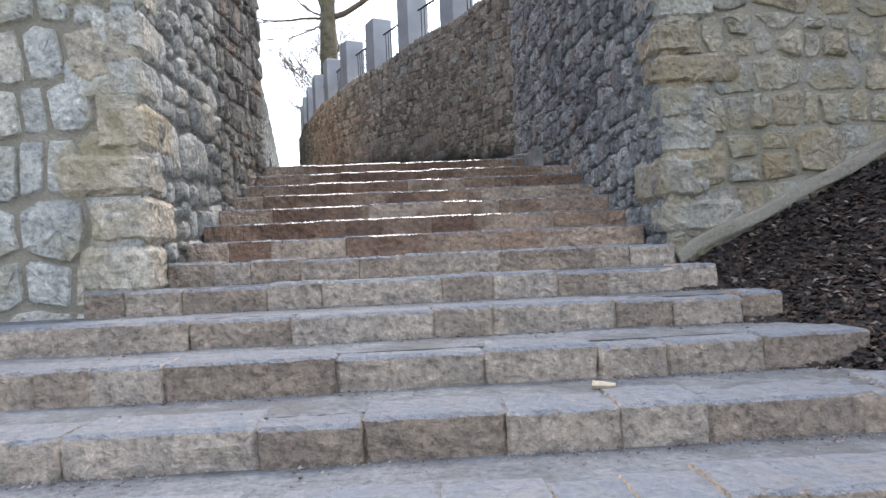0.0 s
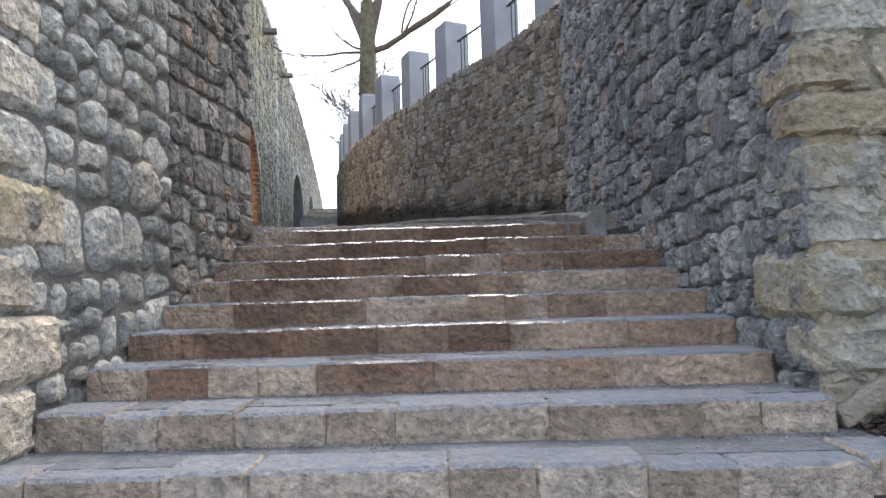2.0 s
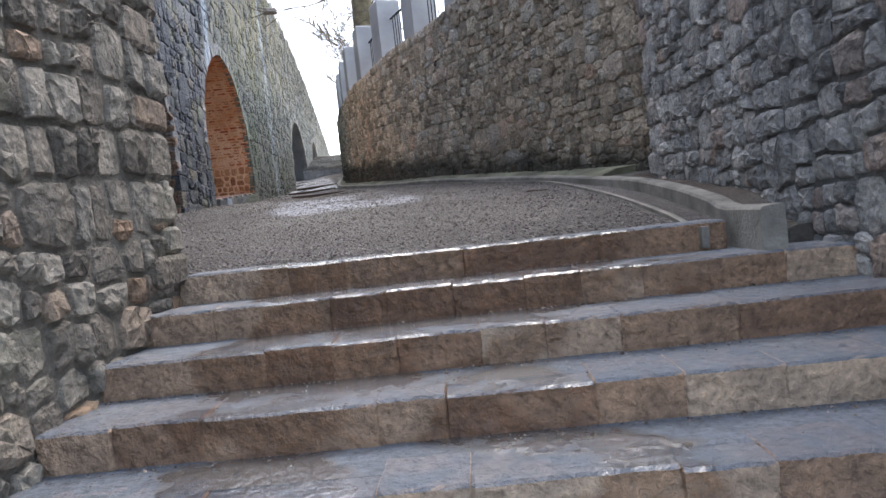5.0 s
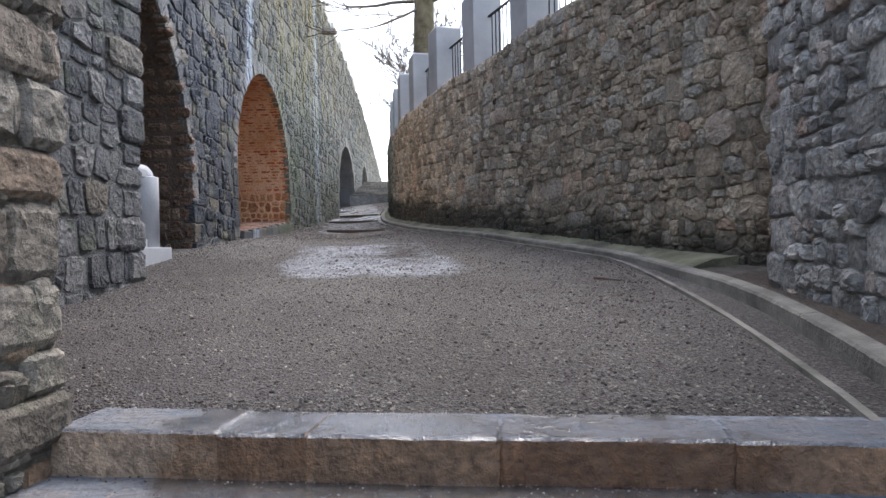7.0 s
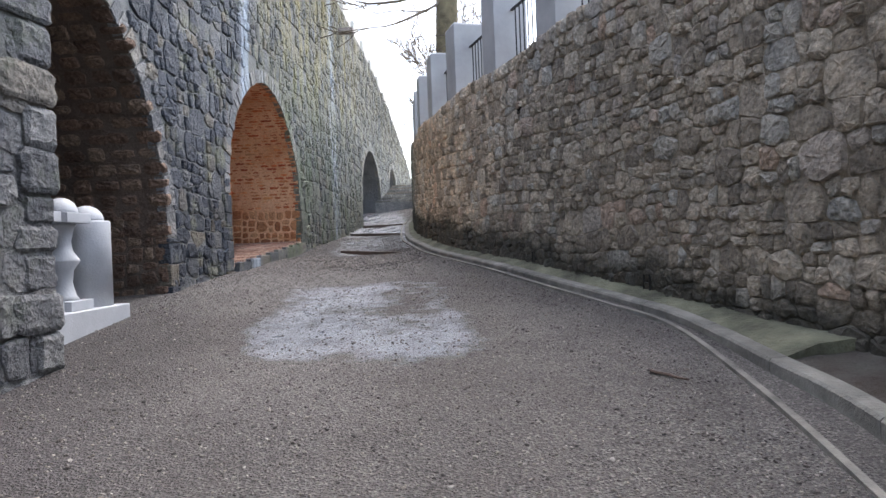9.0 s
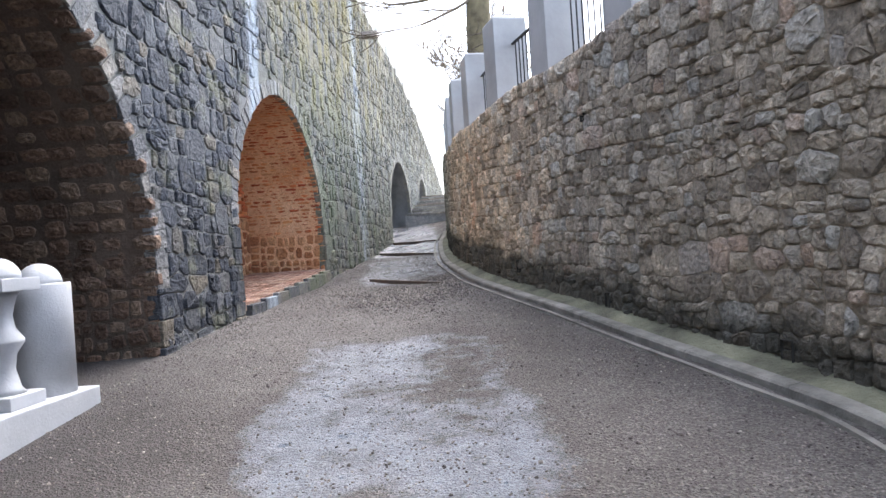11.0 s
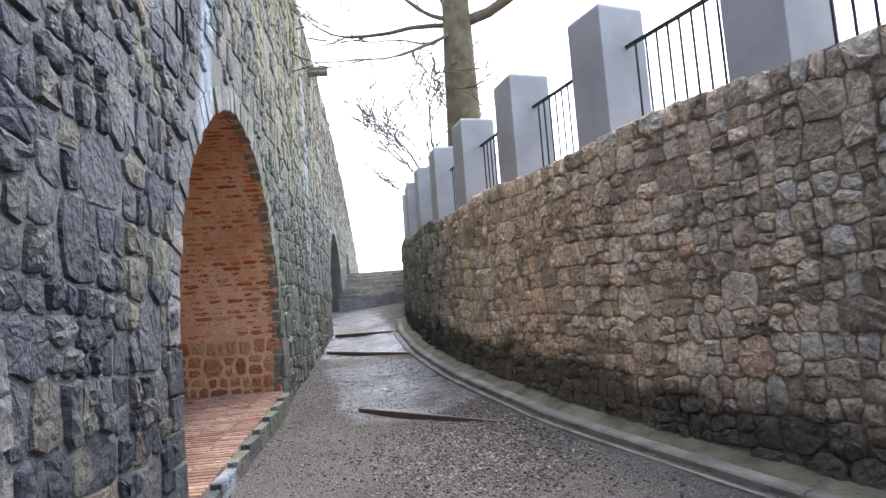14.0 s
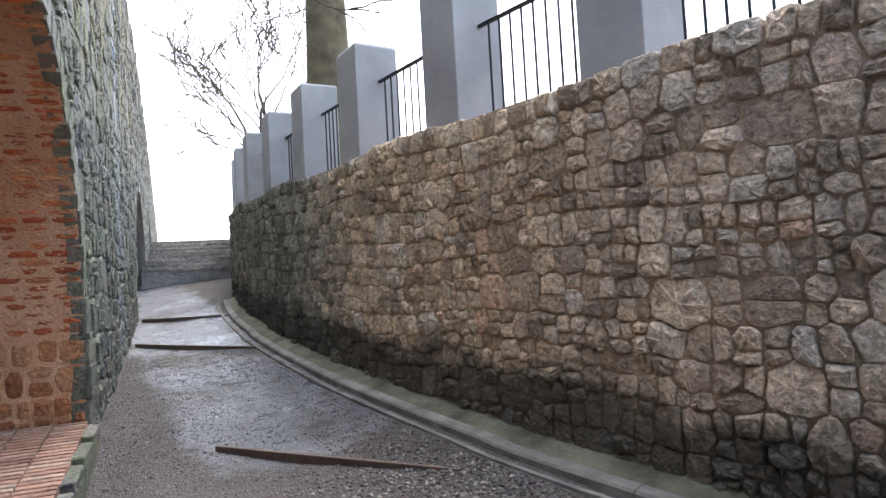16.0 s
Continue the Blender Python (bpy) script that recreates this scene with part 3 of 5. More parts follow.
def rubble(rng, poly, gap, d, cut=0.24, rough=0.22, tilt=0.35, inset=0.014):
    """One stone on a polygon: worn corners, broken face, in metres."""
    cx, cy = sum(p[0] for p in poly) / len(poly), sum(p[1] for p in poly) / len(poly)
    size = math.sqrt(abs(sum(p[0] * q[1] - q[0] * p[1] for p, q in zip(poly, poly[1:] + poly[:1]))) / 2)
    if size < 0.035:
        return None
    ring = []
    for p, q in zip(poly, poly[1:] + poly[:1]):
        ln = math.hypot(q[0] - p[0], q[1] - p[1])
        if ln < 0.012:
            continue
        ks = (cut, 1 - cut) if ln < 0.16 else (cut, 0.5, 1 - cut)
        for k in ks:
            k += rng.uniform(-0.08, 0.08)
            ring.append((p[0] + (q[0] - p[0]) * k - cx + rng.uniform(-1, 1) * 0.022 * size, p[1] + (q[1] - p[1]) * k - cy + rng.uniform(-1, 1) * 0.022 * size))
    n = len(ring)
    if n < 5:
        return None
    k0 = max(1 - gap / size, 0.5)
    k1 = k0 * max(1 - 2.0 * inset / size, 0.6)
    tx, ty = rng.uniform(-tilt, tilt) / size, rng.uniform(-tilt, tilt) / size

    def z(x, y, base, r):
        return d * (base + tx * x + ty * y + rng.uniform(-r, r))

    v = [(x * k0, y * k0, -0.03) for x, y in ring]
    v += [(x * k0, y * k0, d * (0.25 + rng.uniform(-0.1, 0.1))) for x, y in ring]
    v += [(x * k1, y * k1, z(x, y, 0.86, rough * 0.8)) for x, y in ring]
    v += [(x * k1 * 0.6 + rng.uniform(-0.03, 0.03) * size, y * k1 * 0.6 + rng.uniform(-0.03, 0.03) * size, z(x * 0.6, y * 0.6, 1.0, rough)) for x, y in ring]
    v.append((rng.uniform(-0.08, 0.08) * size, rng.uniform(-0.08, 0.08) * size, z(0, 0, 1.02, rough * 0.5)))
    f = []
    for k in (0, n, 2 * n):
        for i in range(n):
            j = (i + 1) % n
            f += [(k + i, k + j, k + n + j), (k + i, k + n + j, k + n + i)] if (i + k) % 2 else [(k + i, k + j, k + n + i), (k + j, k + n + j, k + n + i)]
    f += [(3 * n + i, 3 * n + (i + 1) % n, 4 * n) for i in range(n)]
    return np.array(v), f, cx, cy


def lay(rng, lib, cells, S, gap, depth, parent, material, pick=lambda u, v: 9.0, keep=lambda u, v, w, h: True, limit=300, piece_name="stone", wave=0.045, sink=0.42, grow=1.12, smooth=False):
    """Lay stones on the face S(u, v) -> point, along, normal. Those with the smallest pick() are pieces, the rest one mesh."""
    items, kept = [], []
    for u, v, w, h in cells:
        v = v + wave * math.sin(u * 1.7 + 3 * math.sin(v * 0.9)) + rng.uniform(-0.012, 0.012)
        if keep(u, v, w, h):
            kept.append((u, v, w, h))
    for (u, v, w, h), poly in zip(kept, fitted(kept, grow)):
        if len(poly) < 3:
            continue
        d = depth * rng.uniform(0.35, 1.4)
        st = rubble(rng, poly, gap, d, **lib)
        if st is None:
            continue
        vs, fs, cx, cy = st
        p, t, n = S(u + cx, v + cy)
        t = t.normalized()
        n = (n - t * n.dot(t)).normalized()
        up = n.cross(t)
        p = p - n * (d * sink)
        m = Matrix(((t.x, up.x, n.x, p.x), (t.y, up.y, n.y, p.y), (t.z, up.z, n.z, p.z), (0, 0, 0, 1)))
        items.append((pick(u, v), len(items), m, (vs, fs)))
    items.sort(key=lambda i: (i[0], i[1]))
    for _, _, m, st in items[:limit]:
        piece(piece_name, mesh_of(piece_name, st[0], st[1], material, smooth), m, parent)
    ob = joined(piece_name + "_field", [(st[0], st[1], m) for _, _, m, st in items[limit:]], material, parent)
    if ob:
        ob.data.polygons.foreach_set("use_smooth", [smooth] * len(ob.data.polygons))
        tagged(ob, kind="stuff")


def poly_line(points):
    """A smooth curve through plan points: returns total length and f(s) -> point, tangent."""
    pts = [Vector((*p, 0)) for p in points]
    fine = []
    for i in range(len(pts) - 1):
        p0, p1, p2, p3 = pts[max(i - 1, 0)], pts[i], pts[i + 1], pts[min(i + 2, len(pts) - 1)]
        for k in range(12):
            t = k / 12
            fine.append(0.5 * ((2 * p1) + (p2 - p0) * t + (2 * p0 - 5 * p1 + 4 * p2 - p3) * t * t + (3 * p1 - p0 - 3 * p2 + p3) * t ** 3))
    fine.append(pts[-1])
    acc = [0.0]
    for a, b in zip(fine, fine[1:]):
        acc.append(acc[-1] + (b - a).length)

    def at(s):
        s = min(max(s, 0), acc[-1] - 1e-6)
        i = int(np.searchsorted(acc, s, side="right")) - 1
        k = (s - acc[i]) / max(acc[i + 1] - acc[i], 1e-9)
        i0, i1 = max(i - 2, 0), min(i + 3, len(fine) - 1)
        return fine[i].lerp(fine[i + 1], k), (fine[i1] - fine[i0]).normalized()

    return acc[-1], at


def sweep(name, at, s0, s1, section, material, step=0.25, zf=None, parent=None):
    """A strip with a closed cross-section (offset to the right of the line, height) along a plan curve."""
    n = max(int((s1 - s0) / step), 2)
    vs, fs, k = [], [], len(section)
    for i in range(n + 1):
        p, t = at(s0 + (s1 - s0) * i / n)
        r = Vector((t.y, -t.x, 0))
        for o, z in section:
            q = p + r * o
            vs.append((q.x, q.y, (zf(q.x, q.y) if zf else 0) + z))
    for i in range(n):
        for j in range(k):
            a, b = i * k + j, i * k + (j + 1) % k
            fs.append((a, b, b + k, a + k))
    fs += [tuple(range(k))[::-1], tuple(n * k + j for j in range(k))]
    ob = new(name, mesh_of(name, vs, fs, material))
    ob.parent = parent
    return ob


def pw(x, pts):
    return float(np.interp(x, [p[0] for p in pts], [p[1] for p in pts]))


# ---- the lie of the land ----
GROUND = [(-0.4, -0.05), (0.2, -0.05), (0.42, 0.005), (1.0, 0.08), (4, 0.42), (6, 0.63), (8, 0.83), (11.6, 1.08), (11.9, 1.12), (17.4, 1.60), (17.8, 1.68), (20.4, 1.98), (20.8, 2.10), (22.6, 2.40), (25.0, 2.86), (60, 2.86)]


def gz(x, y):
    return pw(y + 0.35 * (x + 3) * (1 if y > 10 else 0) * min(max((y - 10) / 2, 0), 1), GROUND)


def steps_y(n):
    return -0.45 * n if n <= 8 else -3.6 - 0.58 * (n - 8)


RISE = 0.16
CURVE = [(2.5, 2.4), (2.1, 3.2), (1.62, 4.05), (1.28, 4.86), (0.87, 5.68), (0.27, 6.77), (-0.22, 7.69), (-0.79, 8.80), (-1.35, 9.94), (-2.10, 11.5), (-2.95, 13.8), (-3.45, 15.5), (-3.95, 17.5), (-4.42, 19.6), (-4.75, 21.7), (-4.95, 24.0), (-5.0, 27.0), (-5.0, 33.0)]


def beside(points, off):
    """Plan points set off to the path's side of a line."""
    out = []
    for i, (x, y) in enumerate(points):
        (xa, ya), (xb, yb) = points[max(i - 1, 0)], points[min(i + 1, len(points) - 1)]
        d = math.hypot(xb - xa, yb - ya)
        out.append((x - (yb - ya) / d * off, y + (xb - xa) / d * off))
    return out


KERB = [(1.27, -0.05), (1.26, 0.6), (1.24, 2.0), (1.14, 3.3)] + beside(CURVE[3:15], 0.40)
LEDGE = [(1.43, -0.40), (1.45, 0.22), (1.50, 1.5), (1.46, 2.7), (1.29, 3.5)] + beside(CURVE[3:15], 0.30)
TOPZ = [(2, 3.6), (6, 3.6), (10, 3.66), (14, 3.72), (20, 4.0), (24, 4.2), (30, 4.4)]
PLAN_W = (-4.6 + 0.1407 * 6.64, -0.1407)


def lwall_x(y):
    return PLAN_W[0] + PLAN_W[1] * y


# ---- ground ----
def build_ground():
    xs = np.linspace(-9, 3.2, 50)
    ys = np.linspace(0.24, 25.4, 165)
    vs, fs = [], []
    for y in ys:
        for x in xs:
            dip = 0.06 * math.exp(-((x + 0.27 * y + 0.6) / 0.7) ** 2) * min(max(y - 6, 0) / 3, 1)
            vs.append((x, y, gz(x, y) + 0.05 * min(max((-2.6 - x), 0), 1) * min(max((9 - y) / 3, 0), 1) - dip + 0.02 * (noise.noise(Vector((x * 1.3, y * 1.3, 0))))))
    n = len(xs)
    for j in range(len(ys) - 1):
        for i in range(n - 1):
            a = j * n + i
            fs.append((a, a + 1, a + n + 1, a + n))
    o = len(vs)
    vs += [(x, ys[0], -0.4) for x in xs]
    fs += [(o + i, o + i + 1, i + 1, i) for i in range(n - 1)]
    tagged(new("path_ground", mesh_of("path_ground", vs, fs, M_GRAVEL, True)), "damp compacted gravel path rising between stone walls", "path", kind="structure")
    # the lower ground out to the horizon
    bm = bmesh.new()
    bmesh.ops.create_grid(bm, x_segments=24, y_segments=24, size=1500, matrix=Matrix.Translation((0, 0, -3.4)))
    tagged(part("ground", bm, M_GRASS, None), "dull winter grassland far below the walls", "ground", kind="structure")


build_ground()


# ---- walls ----
def solid(name, outline, z0, z1, material, label, category="wall", front=None):
    """An upright block on a plan outline (counter-clockwise)."""
    n = len(outline)
    vs = [(x, y, z0) for x, y in outline] + [(x, y, z1) for x, y in outline]
    fs = [tuple(range(n))[::-1], tuple(range(n, 2 * n))] + [(i, (i + 1) % n, n + (i + 1) % n, n + i) for i in range(n)]
    ob = tagged(new(name, mesh_of(name, vs, fs, material)), label, category, kind="structure")
    if front:
        ob.data.materials.append(front)
        ob.data.polygons[2].material_index = 1
    return ob


def flat_face(p0, p1):
    """Face between two plan points, seen with p0 at the left hand."""
    a, b = Vector((*p0, 0)), Vector((*p1, 0))
    t = (b - a).normalized()
    nrm = Vector((t.y, -t.x, 0))

    def S(u, v):
        q = a + t * u
        return Vector((q.x, q.y, v)), t, nrm

    return (b - a).length, S


ROUND = dict(cut=0.20, rough=0.16, tilt=0.25, inset=0.022)
BROKEN = dict(cut=0.12, rough=0.17, tilt=0.3, inset=0.011)
HEWN = dict(cut=0.09, rough=0.18, tilt=0.2, inset=0.016)

wl = solid("wall_left", [(-6.5, -3.4), (-1.78, -3.4), (-1.74, 0.03), (-6.5, 0.03)], -3.4, 6.2, M_MORTAR_L, "thick rubble wall of pale rounded stones in grey mortar beside the steps", front=M_MORTAR_P)
wr = solid("wall_right", [(1.93, -3.0), (7, -3.0), (7, 2.57), (1.76, 2.57)], -3.4, 6.0, M_MORTAR_B, "blue-grey weathered rubble wall beside the steps", front=M_MORTAR_P)
ws = solid("wall_stub", [(-6.3, 0.03), (-3.46, 0.03), (-3.46, 3.4), (-6.3, 3.4)], -0.5, 7.5, M_MORTAR_W, "dark coursed stone buttress at the edge of the path")


def curve_wall():
    L, at = poly_line(CURVE)
    vs, fs = [], []
    n = 110
    for i in range(n + 1):
        p, t = at(L * i / n)
        r = Vector((t.y, -t.x, 0))
        zt = pw(p.y, TOPZ)
        for o, z in ((0, -0.5), (0, zt), (0.55, zt), (0.55, -0.5)):
            q = p + r * o
            vs.append((q.x, q.y, z))
    for i in range(n):
        for j in range(4):
            a, b = i * 4 + j, i * 4 + (j + 1) % 4
            fs.append((a, b, b + 4, a + 4))
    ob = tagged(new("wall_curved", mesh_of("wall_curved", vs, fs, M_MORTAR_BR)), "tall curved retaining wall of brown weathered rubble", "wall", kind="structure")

    def S(u, v):
        p, t = at(L - u)
        return Vector((p.x, p.y, -0.1 + (v + 0.1) * (pw(p.y, TOPZ) + 0.12) / 4.0)), -t, Vector((-t.y, t.x, 0))

    return ob, L, at, S


wc, CL, c_at, c_S = curve_wall()

ARCHES = [
    (4.42, 2.15, 1.40, 2.80, 3.2),
    (10.80, 2.12, 2.10, 2.18, 1.5),
    (24.0, 2.45, 3.0, 1.88, 1.2),
    (31.2, 1.55, 3.9, 1.1, 1.0),
]
LTOP = [(-1, 9.0), (14, 8.6), (19, 8.5), (24, 8.4), (29, 7.95), (33, 7.4), (36, 6.9), (40, 6.1), (44, 5.1), (47, 4.4)]


def arch_z(y):
    for c, hw, sp, rise, dep in ARCHES:
        k = (y - c) / hw
        if abs(k) < 1:
            return sp + rise * math.sqrt(max(1 - abs(k) ** 1.78, 0)), c, hw, dep
    return None


LN = Vector((0.9902, 0.1393, 0))
LT = Vector((-0.1393, 0.9902, 0))


def lp(y, z, back=0.0):
    return Vector((lwall_x(y), y, z)) - LN * back


def great_wall():
    ys = list(np.arange(0.0, 47.01, 0.25))
    for c, hw, *_ in ARCHES:
        ys += [c + hw * math.sin(math.pi / 2 * k / 14) for k in range(-14, 15)] + [c - hw - 1e-4, c + hw + 1e-4]
    ys = sorted(set(round(y, 5) for y in ys))
    vs, fs = [], []

    def quad(a, b, c, d):
        o = len(vs)
        vs.extend([a, b, c, d])
        fs.append((o, o + 1, o + 2, o + 3))

    for y0, y1 in zip(ys, ys[1:]):
        ym = (y0 + y1) / 2
        r = arch_z(ym)
        t0, t1 = pw(y0, LTOP), pw(y1, LTOP)
        if r:
            b0, b1 = arch_z(y0), arch_z(y1)
            b0 = b0[0] if b0 else r[0] if abs(y0 - y1) < 1e-3 else ARCH_SPRING(r)
            b1 = b1[0] if b1 else ARCH_SPRING(r)
        else:
            b0 = b1 = -0.5
        quad(lp(y0, b0), lp(y1, b1), lp(y1, t1), lp(y0, t0))
        quad(lp(y0, t0), lp(y1, t1), lp(y1, t1, 3.5), lp(y0, t0, 3.5))
        quad(lp(y1, -0.5, 3.5), lp(y0, -0.5, 3.5), lp(y0, t0, 3.5), lp(y1, t1, 3.5))
    quad(lp(47, -0.5), lp(47, -0.5, 3.5), lp(47, 4.4, 3.5), lp(47, 4.4))
    return tagged(new("wall_great", mesh_of("wall_great", vs, fs, M_MORTAR_W)), "high fortress wall of dark basalt rubble with brick-lined arches", "wall", kind="structure")


def ARCH_SPRING(r):
    for c, hw, sp, rise, dep in ARCHES:
        if c == r[1]:
            return sp
    return 0


wg = great_wall()


def niche(i, material_in, name, label):
    """The inside of an arch: soffit, jambs and back wall."""
    c, hw, sp, rise, dep = ARCHES[i]
    prof = [(c - hw, -0.5)] + [(c + hw * math.sin(a), sp + rise * max(1 - abs(math.sin(a)) ** 1.78, 0) ** 0.5) for a in np.linspace(-math.pi / 2, math.pi / 2, 29)] + [(c + hw, -0.5)]
    vs, fs = [], []
    for y, z in prof:
        vs += [lp(y, z, 0.004), lp(y, z, dep)]
    for k in range(len(prof) - 1):
        a = 2 * k
        fs.append((a, a + 1, a + 3, a + 2))
    fs.append(tuple(2 * k + 1 for k in range(len(prof))))
    return tagged(new(name, mesh_of(name, vs, fs, material_in)), label, "arch", kind="structure")


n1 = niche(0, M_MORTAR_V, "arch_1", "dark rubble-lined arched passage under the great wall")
n2 = niche(1, M_MORTAR_O, "arch_2", "arched niche lined with orange brick and ochre rubble")
n3 = niche(2, M_MORTAR_B, "arch_3", "grey arched niche further along the great wall")
n4 = niche(3, M_MORTAR_B, "arch_4", "small grey arched niche at the far end of the great wall")


# ---- steps ----
def unit_block(rng, size=(0.5, 0.27, 0.26), bev=0.008, cuts=3, jit=0.006, heave=0.7):
    """A squared stone with worn edges and an uneven skin, scaled to the unit cube."""
    bm = bmesh.new()
    bmesh.ops.create_cube(bm, size=1.0, matrix=Matrix.Diagonal((*size, 1)))
    if cuts:
        bmesh.ops.bevel(bm, geom=list(bm.edges), offset=bev, segments=1, affect="EDGES")
        for ax, k in ((0, cuts * 2), (1, cuts - 1), (2, cuts - 1)):
            es = [e for e in bm.edges if abs(e.verts[0].co[ax] - e.verts[1].co[ax]) > size[ax] * 0.5]
            bmesh.ops.subdivide_edges(bm, edges=es, cuts=max(k, 1), use_grid_fill=True)
        off = Vector((rng.uniform(0, 50), rng.uniform(0, 50), rng.uniform(0, 50)))
        for v in bm.verts:
            c = v.co.copy()
            q = noise.noise_vector(c * 11 + off) + noise.noise_vector(c * 27 + off) * 0.5
            v.co += Vector((q.x * 0.5, q.y, q.z * heave)) * jit
    else:
        bmesh.ops.bevel(bm, geom=list(bm.edges), offset=bev, segments=1, affect="EDGES")
        for v in bm.verts:
            v.co += Vector((rng.uniform(-jit, jit) * 0.6, rng.uniform(-jit, jit), rng.uniform(-jit, jit) * heave))
    for v in bm.verts:
        v.co = Vector((v.co.x / size[0], v.co.y / size[1], v.co.z / size[2]))
    bm.normal_update()
    return bm


def block_set(material, seed, count=10, **kw):
    rng = random.Random(seed)
    out = []
    for _ in range(count):
        bm = unit_block(rng, **kw)
        me = bpy.data.meshes.new("step_block")
        bm.to_mesh(me)
        bm.free()
        me.materials.append(material)
        out.append(me)
    return out


def build_steps():
    rng = random.Random(21)
    hi, lo = block_set(M_STEP, 5, bev=0.011, cuts=4, jit=0.010, heave=0.35), block_set(M_STEP_LOW, 6, bev=0.016, cuts=4, jit=0.013, heave=0.5)
    for n in range(0, 17):
        y, z = steps_y(n), -RISE * n
        y2 = steps_y(n - 1) if n else 0.32
        xl = -1.74 if n < 8 else -2.1 if n == 8 else -3.4 if n == 9 else -6.0
        xr = 1.86 if n else 1.40
        if n >= 7:
            xr = 1.93 + 0.10 * (n - 7)
        st = tagged(empty("stone_step", Matrix.Translation((0, y, z))), "worn sandstone block step with grit along its joints" if n < 8 else "pale limestone block step worn at its edge", "step", group="flight of steps", kind="structure")
        # tread bed
        d = y2 - y + 0.10
        bm = box_bm(xl, xr, 0.16, 0.34 if n == 0 else d + 0.3 if n == 1 else d, -RISE - 0.25, -0.006 + rng.uniform(-0.003, 0.003))
        part("tread", bm, M_TREAD_WET if n < 6 else M_TREAD, st, "grey mortar-smoothed tread, wet in places" if n < 6 else "")
        if 5 <= n < 16:
            def flat(u, v, y0=y, z0=z, x0=xl):
                return Vector((x0 + u, y0 + 0.27 + v, z0 - 0.009)), Vector((1, 0, 0)), Vector((0, 0, 1))

            lay(rng, dict(cut=0.12, rough=0.3, tilt=0.3, inset=0.006), list(courses(rng, 0, xr - xl, 0, y2 - y - 0.27, 0.36, 0.12, 1.3)), flat, 0.008, 0.008, st, M_TREAD, limit=40, piece_name="tread_slab", wave=0.0, sink=0.0, grow=1.1)
        x = xl
        while x < xr - 0.02:
            w = rng.choice((rng.uniform(0.25, 0.4), rng.uniform(0.4, 0.8)))
            if xr - (x + w) < 0.18:
                w = xr - x
            me = rng.choice(hi if n < 7 else lo)
            dep = rng.uniform(0.26, 0.34)
            m = Matrix.Translation((x + w / 2, dep / 2 + rng.uniform(-0.012, 0.014) * (1 if n < 7 else 1.7), -RISE / 2 - 0.05 + rng.uniform(-0.006, 0.005) * (1 if n < 7 else 1.8))) @ Matrix.Rotation(rng.uniform(-0.008, 0.008), 4, "Z") @ Matrix.Diagonal((w + (0.008 if n < 7 else 0.006), dep, RISE + 0.10, 1))
            piece("step_block", me, m, st)
            x += w


build_steps()


# ---- kerb and ledge ----
KL, k_at = poly_line(KERB)
LED, l_at = poly_line(LEDGE)
sweep_ob = sweep("edging_strip", k_at, 0, KL, [(-0.02, 0.018), (0.02, 0.018), (0.02, -0.1), (-0.02, -0.1)], M_CONC, 0.2, gz)
tagged(sweep_ob, "thin pale concrete edging strip flush with the gravel", "edging", kind="structure")
rngk = random.Random(8)


def kerb_z(x, y):
    """The kerb stands higher towards the steps."""
    return gz(x, y) + 0.045 * min(max((4.5 - y) / 2.5, 0), 1)


kerb = tagged(empty("kerb"), "low concrete kerb of long blocks along the wall foot", "kerb", kind="structure")
s = 0.0
while s < LED:
    e = min(s + rngk.uniform(0.92, 1.02), LED)
    sweep("kerb_block", l_at, s + 0.004, e - 0.004, [(0.0, 0.046), (0.014, 0.062), (0.108, 0.068), (0.12, 0.058), (0.12, -0.16), (0.0, -0.20)], M_CONC, 0.12, kerb_z, kerb)
    s = e


def soil_z(x, y):
    """Soil behind the kerb, sloping down to the step at its near end."""
    return kerb_z(x, y) - 0.14 * min(max((0.45 - y) / 0.5, 0), 1) + 0.03 * noise.noise(Vector((x * 5, y * 5, 0)))


sweep_ob = sweep("foot_soil", l_at, 0.3, 3.9, [(0.121, 0.03), (0.2, 0.045), (0.30, 0.055), (0.4, 0.06), (0.8, 0.10), (0.8, -0.3), (0.121, -0.3)], M_SOIL, 0.07, soil_z)
tagged(sweep_ob, "brown soil and leaf crumbs behind the kerb at the wall foot", "soil", kind="structure")
sweep_ob = sweep("wall_foot", l_at, 3.9, LED, [(0.121, 0.062), (0.32, 0.125), (0.8, 0.16), (0.8, -0.2), (0.121, -0.2)], M_FOOT, 0.2, kerb_z)
tagged(sweep_ob, "rough mortar haunch between kerb and wall", "ledge", kind="structure")


# ---- pillars and railings on the curved wall ----
def upper_terrace():
    n = 60
    vs, fs = [], []
    for i in range(n + 1):
        p, t = c_at(CL * i / n)
        r = Vector((t.y, -t.x, 0))
        q, w = p + r * 0.5, p + r * 0.5 + Vector((40, 6, 0))
        z = pw(p.y, TOPZ) - 0.05
        vs += [(q.x, q.y, z), (w.x, w.y, z + 0.4)]
    for i in range(n):
        fs.append((2 * i, 2 * i + 1, 2 * i + 3, 2 * i + 2))
    tagged(new("terrace_ground", mesh_of("terrace_ground", vs, fs, M_GRASS)), "upper terrace of thin winter grass behind the curved wall", "ground", kind="structure")


upper_terrace()
PILLAR_W, PILLAR_H = 0.52, 1.33
# distance along the wall at which a plan point stands


def s_of(x, y):
    best = min(range(0, 2000), key=lambda i: (c_at(CL * i / 2000)[0] - Vector((x, y, 0))).length)
    return CL * best / 2000


